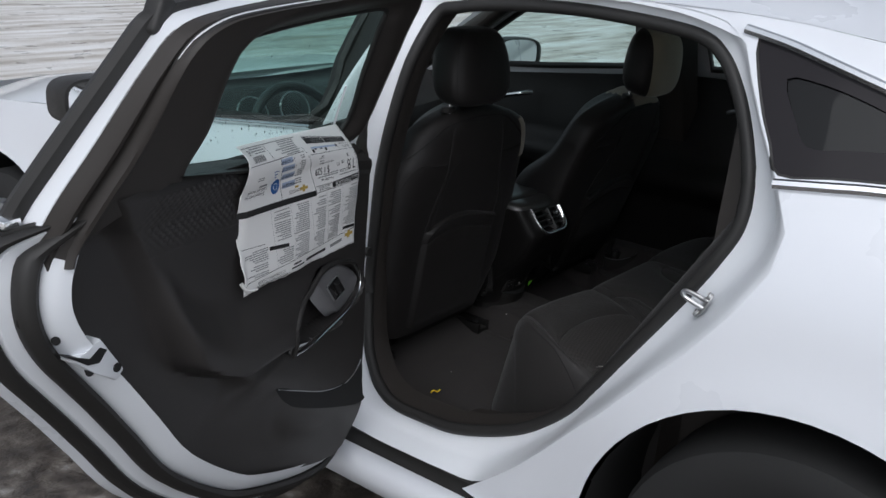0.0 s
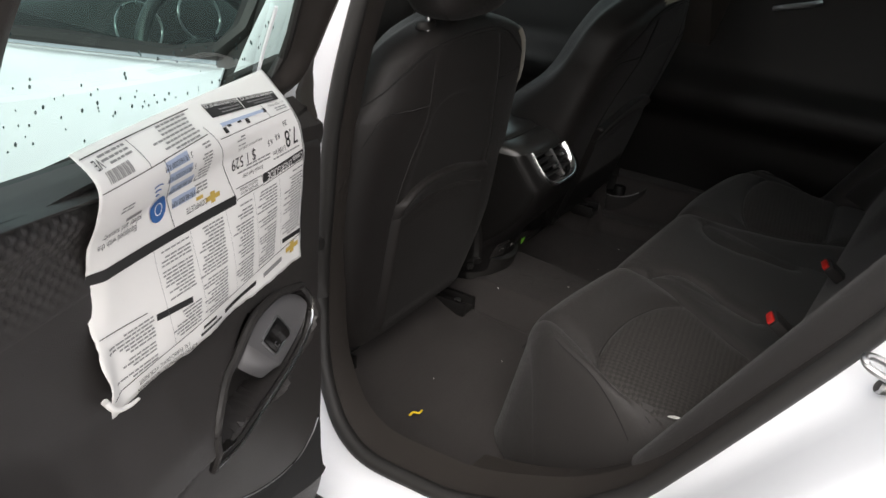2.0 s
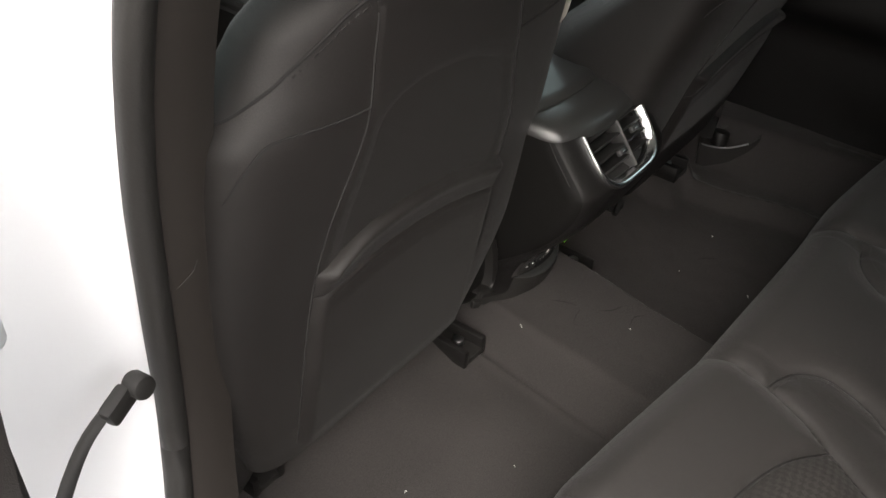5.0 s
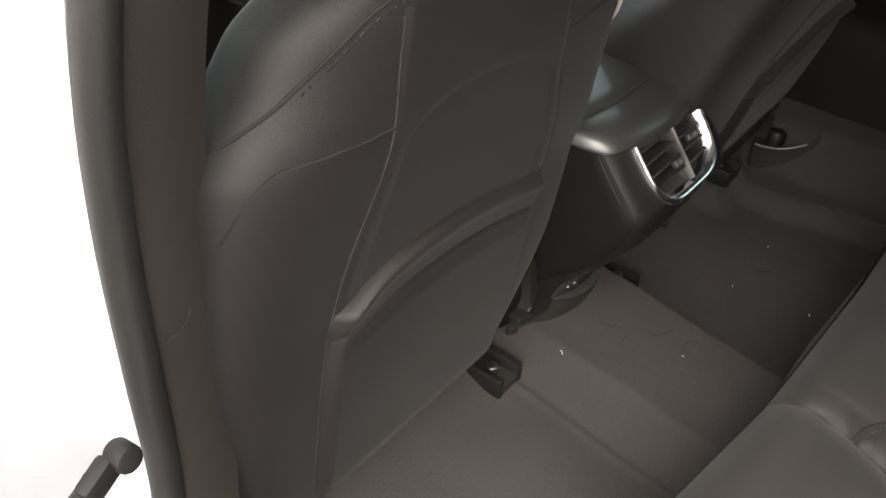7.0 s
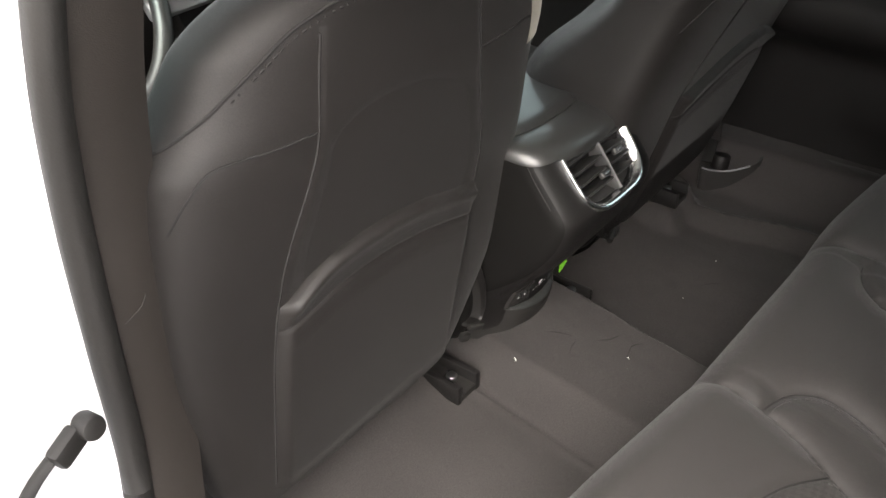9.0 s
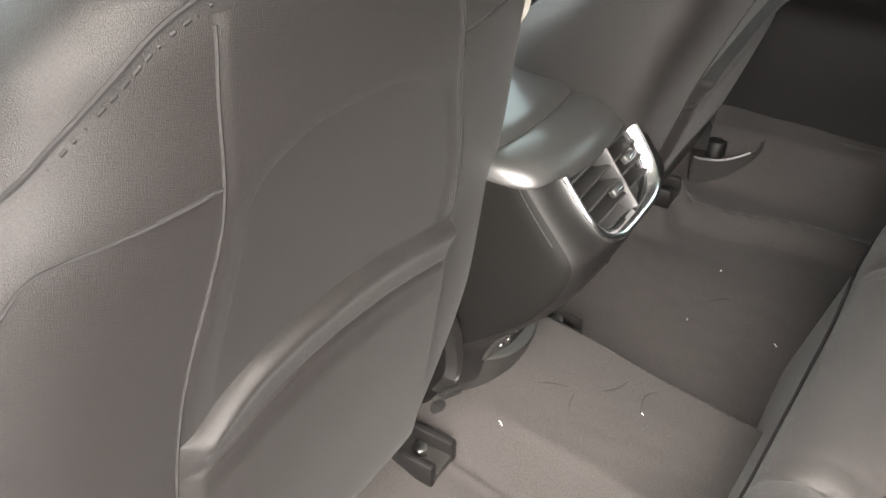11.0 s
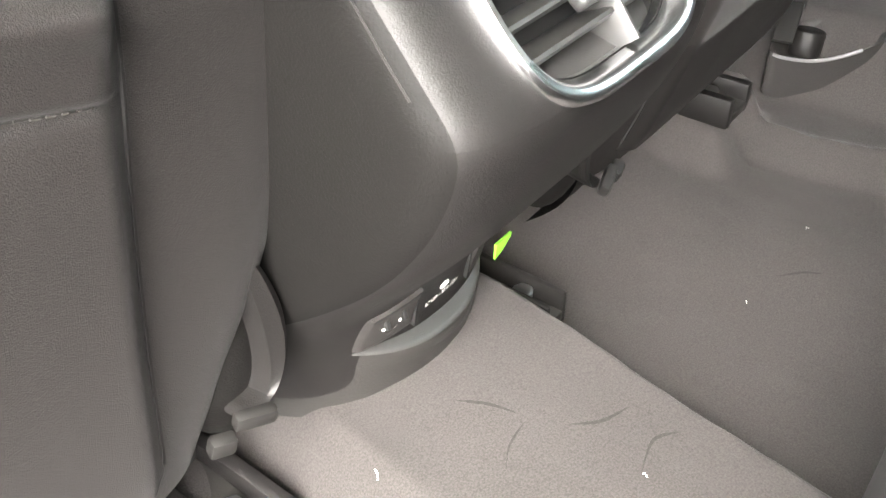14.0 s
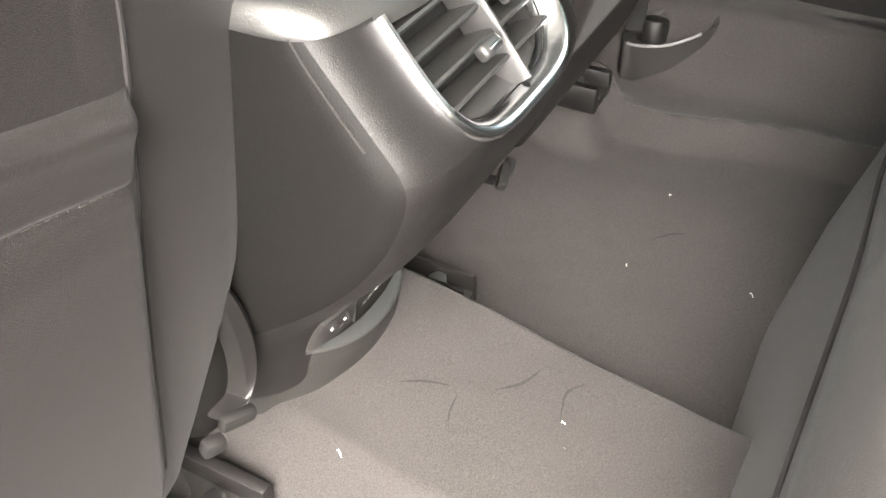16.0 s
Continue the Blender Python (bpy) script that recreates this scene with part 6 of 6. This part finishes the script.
# ---- litter on the carpet ----
ye = thing("yellow_scrap", (-.538, 1.06, .262), "small bent yellow plastic scrap on the carpet", "scrap")
part("scrap", tube(spline([(-.548, 1.075, .266), (-.540, 1.07, .272), (-.532, 1.063, .268), (-.526, 1.058, .274)], 4), .0035, 6, flat=.6), YELLOW, ye)
rnd = random.Random(4)
for x, y, s in ((-.109, 1.124, 1.0), (.287, 1.029, .35), (-.012, .985, .4), (.30, .90, .8), (.235, .84, .5), (-.30, 1.0, .4), (-.42, 1.10, .4), (.40, 1.02, .35)):
    li = thing("lint", (x, y, floor_z(x, y)), "tiny white lint crumb on the carpet", "lint", "lint on the carpet")
    a = rnd.random() * 3
    z = floor_z(x, y) + .003
    part("crumb", tube(spline([(x - .0042 * s * math.cos(a), y - .0042 * s * math.sin(a), z), (x, y + .001, z + .002), (x + .0042 * s * math.cos(a + .5), y + .0042 * s * math.sin(a + .5), z)], 3), .0006 * s ** .5, 5), WHITEBIT, li)


# ---- price sticker folded over the top of the door trim, upside down ----
PW, PH = .43, .275


def paper(a, b, lift=0.0):
    s, s0 = b * PH, .024 + .056 * a
    uf, zf = .484 - .414 * a, 1.090 - .074 * a
    d = s - s0
    soft = .010
    hang = soft * math.log1p(math.exp(d / soft)) if d / soft < 40 else d
    back = hang - d
    u = uf + .010 * (hang / .25)
    z = zf + .009 - hang + back * .74
    w = .009 - .004 * a - back * .70 + .45 * max(0, z - 1.03) * math.exp(-back / .02)
    w += .0035 * math.sin(5 * a + 7 * b) * min(1, hang / .05) + .006 * max(0, b - .9) * 10 * math.sin(17 * a + 1) * .4
    w += .010 * step(.06, .0, a) * math.sin(9 * b) * step(.3, .5, b)
    p = P0 + DU * u + DN * (w + lift) + Vector((0, 0, z + lift * .5 * (1 if d < 0 else 0)))
    return p


sticker = thing("price_sticker", paper(.5, .6), "white printed price sticker hung upside down over the door trim", "paper sheet")


def sheet(a, b):
    ragged = .010 * noise.noise((a * 14, 3.1, 0)) * step(.9, 1, b) + .005 * noise.noise((a * 45, 7.7, 0)) * step(.93, 1, b)
    rag2 = (.012 * noise.noise((b * 12, 9.3, 0)) + .004 * noise.noise((b * 50, 1.3, 0))) * step(.05, 0, a) * step(.25, .4, b) + .006 * noise.noise((b * 13, 4.3, 0)) * step(.96, 1, a)
    return paper(a + rag2, b + ragged)


ob = part("sheet", grid(70, 50, sheet), PAPER, sticker, "white paper sheet with torn edges")
sol = ob.modifiers.new("paper_thickness", 'SOLIDIFY')
sol.thickness = 0.0004
curl = spline([(.506, .022, .878), (.500, .027, .866), (.484, .028, .859), (.464, .026, .855)], 6)
part("paper_curl", tube([dpos(float(u), float(w), float(z)) for u, w, z in curl], lambda f: .0055 - .0035 * f, 10, flat=.7), PAPER, sticker, "torn curled corner")
LIFT = .0009


def row(a, b):
    """Down the sheet: above the fold the right-hand print drops a little towards its end."""
    return b + .20 * max(0.0, 1 - b / .3) * max(0.0, a - .5)


def quad(p, q, r, t):
    """A flat print between four corners (a, b), given round."""
    n = max(2, int(max(abs(p[0] - q[0]), abs(p[1] - q[1])) / .014))
    m = max(1, int(max(abs(p[0] - t[0]), abs(p[1] - t[1])) / .016))

    def f(i, j):
        x = (p[0] * (1 - i) + q[0] * i) * (1 - j) + (t[0] * (1 - i) + r[0] * i) * j
        y = (p[1] * (1 - i) + q[1] * i) * (1 - j) + (t[1] * (1 - i) + r[1] * i) * j
        return paper(x, row(x, y), LIFT)
    return grid(n, m, f)


def patch(a0, b0, a1, b1):
    return quad((a0, b0), (a1, b0), (a1, b1), (a0, b1))


def rule(a0, b0, a1, b1, w=.0035):
    if abs(b1 - b0) > abs(a1 - a0):
        return quad((a0, b0), (a1, b1), (a1 + w * .64, b1), (a0 + w * .64, b0))
    return quad((a0, b0), (a1, b1), (a1, b1 + w), (a0, b0 + w))


def words(body, a0, b0, size, mat, parent=None, label="", squeeze=.9, lift=LIFT + .0004):
    bm = text_mesh(body, size)
    for v in bm.verts:
        x = a0 - v.co.x * squeeze / PW
        v.co = paper(x, row(x, b0 + v.co.y / PH), lift)
    return part("lettering", bm, mat, sticker, label, smooth=False)


def many(rects):
    out = None
    for r in rects:
        p = patch(*r)
        out = p if out is None else join(out, p)
    return out


# ruled lines and black bars
for r in ((.01, .022, .50, .026), (.01, .140, .487, .138), (.19, .026, .20, .138), (.255, .141, .325, .455), (.492, .11, .605, .492), (.53, .178, .985, .178), (.83, .095, .84, .178),
          (.74, .485, .99, .470), (.605, .437, .735, .437), (.735, .437, .742, .478), (.607, .483, .74, .480), (.01, .935, .995, .868), (.015, .70, .185, .715), (.985, .16, .995, .86)):
    part("ruled_line", rule(*r), INK, sticker)
for r in ((.235, .50, .275, .92), (.385, .50, .425, .91), (.545, .50, .585, .895), (.685, .49, .72, .885), (.83, .49, .86, .875)):
    part("ruled_line", rule(*r, .0016), GREYINK, sticker)
part("black_bar", quad((.005, .450), (.60, .462), (.60, .502), (.005, .496)), INK, sticker, "black printed bar")
part("black_bar", quad((.742, .436), (.988, .424), (.988, .466), (.742, .478)), INK, sticker, "black printed bar")
part("black_bar", patch(.565, .022, .742, .088), INK, sticker, "black printed block")
part("black_bar", patch(.748, .022, .955, .088), INK, sticker, "black printed block")
part("black_bar", quad((.215, .745), (.362, .768), (.362, .795), (.215, .772)), INK, sticker, "black heading bar")
part("black_bar", quad((.868, .826), (.99, .838), (.99, .862), (.868, .850)), INK, sticker, "black heading bar")
words("vehicles.nrcan.gc.ca", .852, .036, .0118, PAPER)
words("vehicles.nrcan.gc.ca", .655, .036, .0108, PAPER)
words("7.8", .925, .335, .031, INK, label="large printed figures")
words("L/100 km", .845, .372, .0095, INK)
words("36", .905, .250, .0135, INK)
words("8.8", .845, .305, .0105, INK)
words("6.5", .800, .315, .0105, INK)
words("$ 1 529", .655, .330, .0195, INK, label="printed cost figure")
words("Annual fuel cost", .695, .402, .0078, INK)
words("Co\u00fbt annuel en carburant", .690, .272, .0062, INK)
words("ENERGUIDE", .838, .455, .0130, PAPER)
words("Canada", .950, .446, .0105, PAPER)
words("Gasoline Vehicle", .668, .452, .0064, INK)
words("V\u00e9hicule \u00e0 essence", .668, .470, .0056, INK)
words("2.1 - 18.3 L/100 km", .915, .112, .0062, INK)
words("VE", .045, .055, .013, INK)
for i, (x, y, body) in enumerate(((.312, .172, "5 YR/160,000 KM"), (.328, .228, "5 YR/160,000 KM"), (.352, .292, "3 YR/60,000 KM"), (.374, .358, "2 YR/48,000 KM"))):
    part("tinted_bar", patch(x - .055, y - .021, x + .050, y + .019), PALEBLUE, sticker)
    words(body, x, y, .0086, INK, lift=LIFT + .0012)
words("COMPLETE", .425, .418, .0092, INK)
part("gold_mark", patch(.425, .385, .455, .400), GOLD, sticker, "gold highlight")
for x, y, k in ((.498, .418, 1.0), (.935, .905, 1.25)):
    part("gold_mark", join(patch(x - .032 * k, y - .010 * k, x + .032 * k, y + .010 * k), patch(x - .010 * k, y - .024 * k, x + .010 * k, y + .024 * k)), GOLD, sticker, "gold printed emblem")
words("Equipped with the", .100, .362, .0094, INK)
words("safety and security", .118, .334, .0094, INK)
part("print_bar", patch(.125, .300, .185, .314), GREYINK, sticker)


def on_disc(a, b, r=1.0, lift=.0006):
    return paper(.258 + .033 * r * b * math.cos(6.2832 * a), .342 + .052 * r * b * math.sin(6.2832 * a), LIFT + lift)


part("blue_disc", grid(36, 8, on_disc), BLUEINK, sticker, "blue printed disc")
part("disc_mark", grid(18, 3, lambda a, b: on_disc(a, .40 + .08 * b, 1.0, .0012)), PAPER, sticker)
for k in range(3):
    part("wave_mark", tube([paper(.236 - .004 * k + (.007 + .006 * k) * math.sin(t), .268 - .022 * k + .010 * (1 - math.cos(t)), LIFT + .0004) for t in np.linspace(-1.1, 1.1, 9)], .0006, 4), BLUEINK, sticker)
# pale barcode block, scale of ratings
part("bar_block", many([(.045 + .0065 * k, .084, .0475 + .0065 * k + (.002 if k % 3 else 0), .124) for k in range(15)]), GREYINK, sticker, "printed bar block", kind="stuff")
part("tinted_bar", patch(.575, .118, .825, .134), PALEBLUE, sticker)
for x, y in ((.570, .140), (.600, .118), (.658, .118), (.700, .136), (.820, .114)):
    part("mark", patch(x, y, x + .020, y + .026), INK, sticker)
words("6-SPEED AUTOMATIC TRANSMISSION", .235, .985, .0072, INK)
words("1.5L TURBO DOHC 4 CYLINDER", .225, .958, .0072, INK)
part("print_bar", quad((.52, .945), (.70, .930), (.70, .952), (.52, .967)), INK, sticker)
part("print_bar", quad((.745, .925), (.865, .915), (.865, .938), (.745, .948)), GREYINK, sticker)
part("print_bar", patch(.40, .935, .47, .947), INK, sticker)
part("print_bar", patch(.385, .960, .50, .972), INK, sticker)
rows = []
pr = random.Random(7)
for a0, a1, b0, b1 in ((.03, .205, .74, .925), (.255, .385, .52, .735), (.27, .40, .80, .90), (.40, .535, .52, .895), (.565, .68, .515, .88), (.70, .82, .51, .87), (.85, .985, .50, .815),
                       (.03, .18, .035, .075), (.215, .47, .035, .13), (.55, .735, .055, .082), (.76, .93, .055, .082), (.07, .14, .24, .27), (.415, .478, .16, .37), (.60, .66, .205, .255), (.62, .80, .36, .385), (.86, .97, .135, .165), (.74, .97, .395, .41)):
    b = b0
    ink = pr.uniform(0, 1)
    while b < b1:
        a = a1 - pr.uniform(0, .06) * (a1 - a0)
        left = a0 + pr.uniform(0, .45) * (a1 - a0)
        while a > left + .01:
            k = pr.uniform(.010, .030)
            rows.append((max(left, a - k), b, a, b + .0070))
            a -= k + .0035
        b += .0150 if pr.random() > .08 else .026
part("small_print", many(rows), GREYINK, sticker, "columns of small print", kind="stuff")

# ---- droplets on the wet glass and belt ----
dr = random.Random(11)
vs, fs = [], []
for k in range(110):
    u, z = .06 + .49 * dr.random(), 0
    z = 1.075 + .09 * u + .07 * dr.random() ** 2.2 if dr.random() < .7 else 1.09 + .22 * dr.random()
    r = dr.uniform(.0008, .0019)
    c, o = dpos(u, -.0825, z), len(vs)
    for i in range(6):
        t = 6.2832 * i / 6
        vs.append(c + DU * r * math.cos(t) + Vector((0, 0, r * 1.3 * math.sin(t))))
    vs.append(c + DN * r * .6)
    fs += [(o + i, o + (i + 1) % 6, o + 6) for i in range(6)]
part("droplets", poly(vs, fs), material("water_drop", (0.05, 0.08, 0.08), 0.05, vary=0.1), door, "rain drops on the glass", kind="stuff")
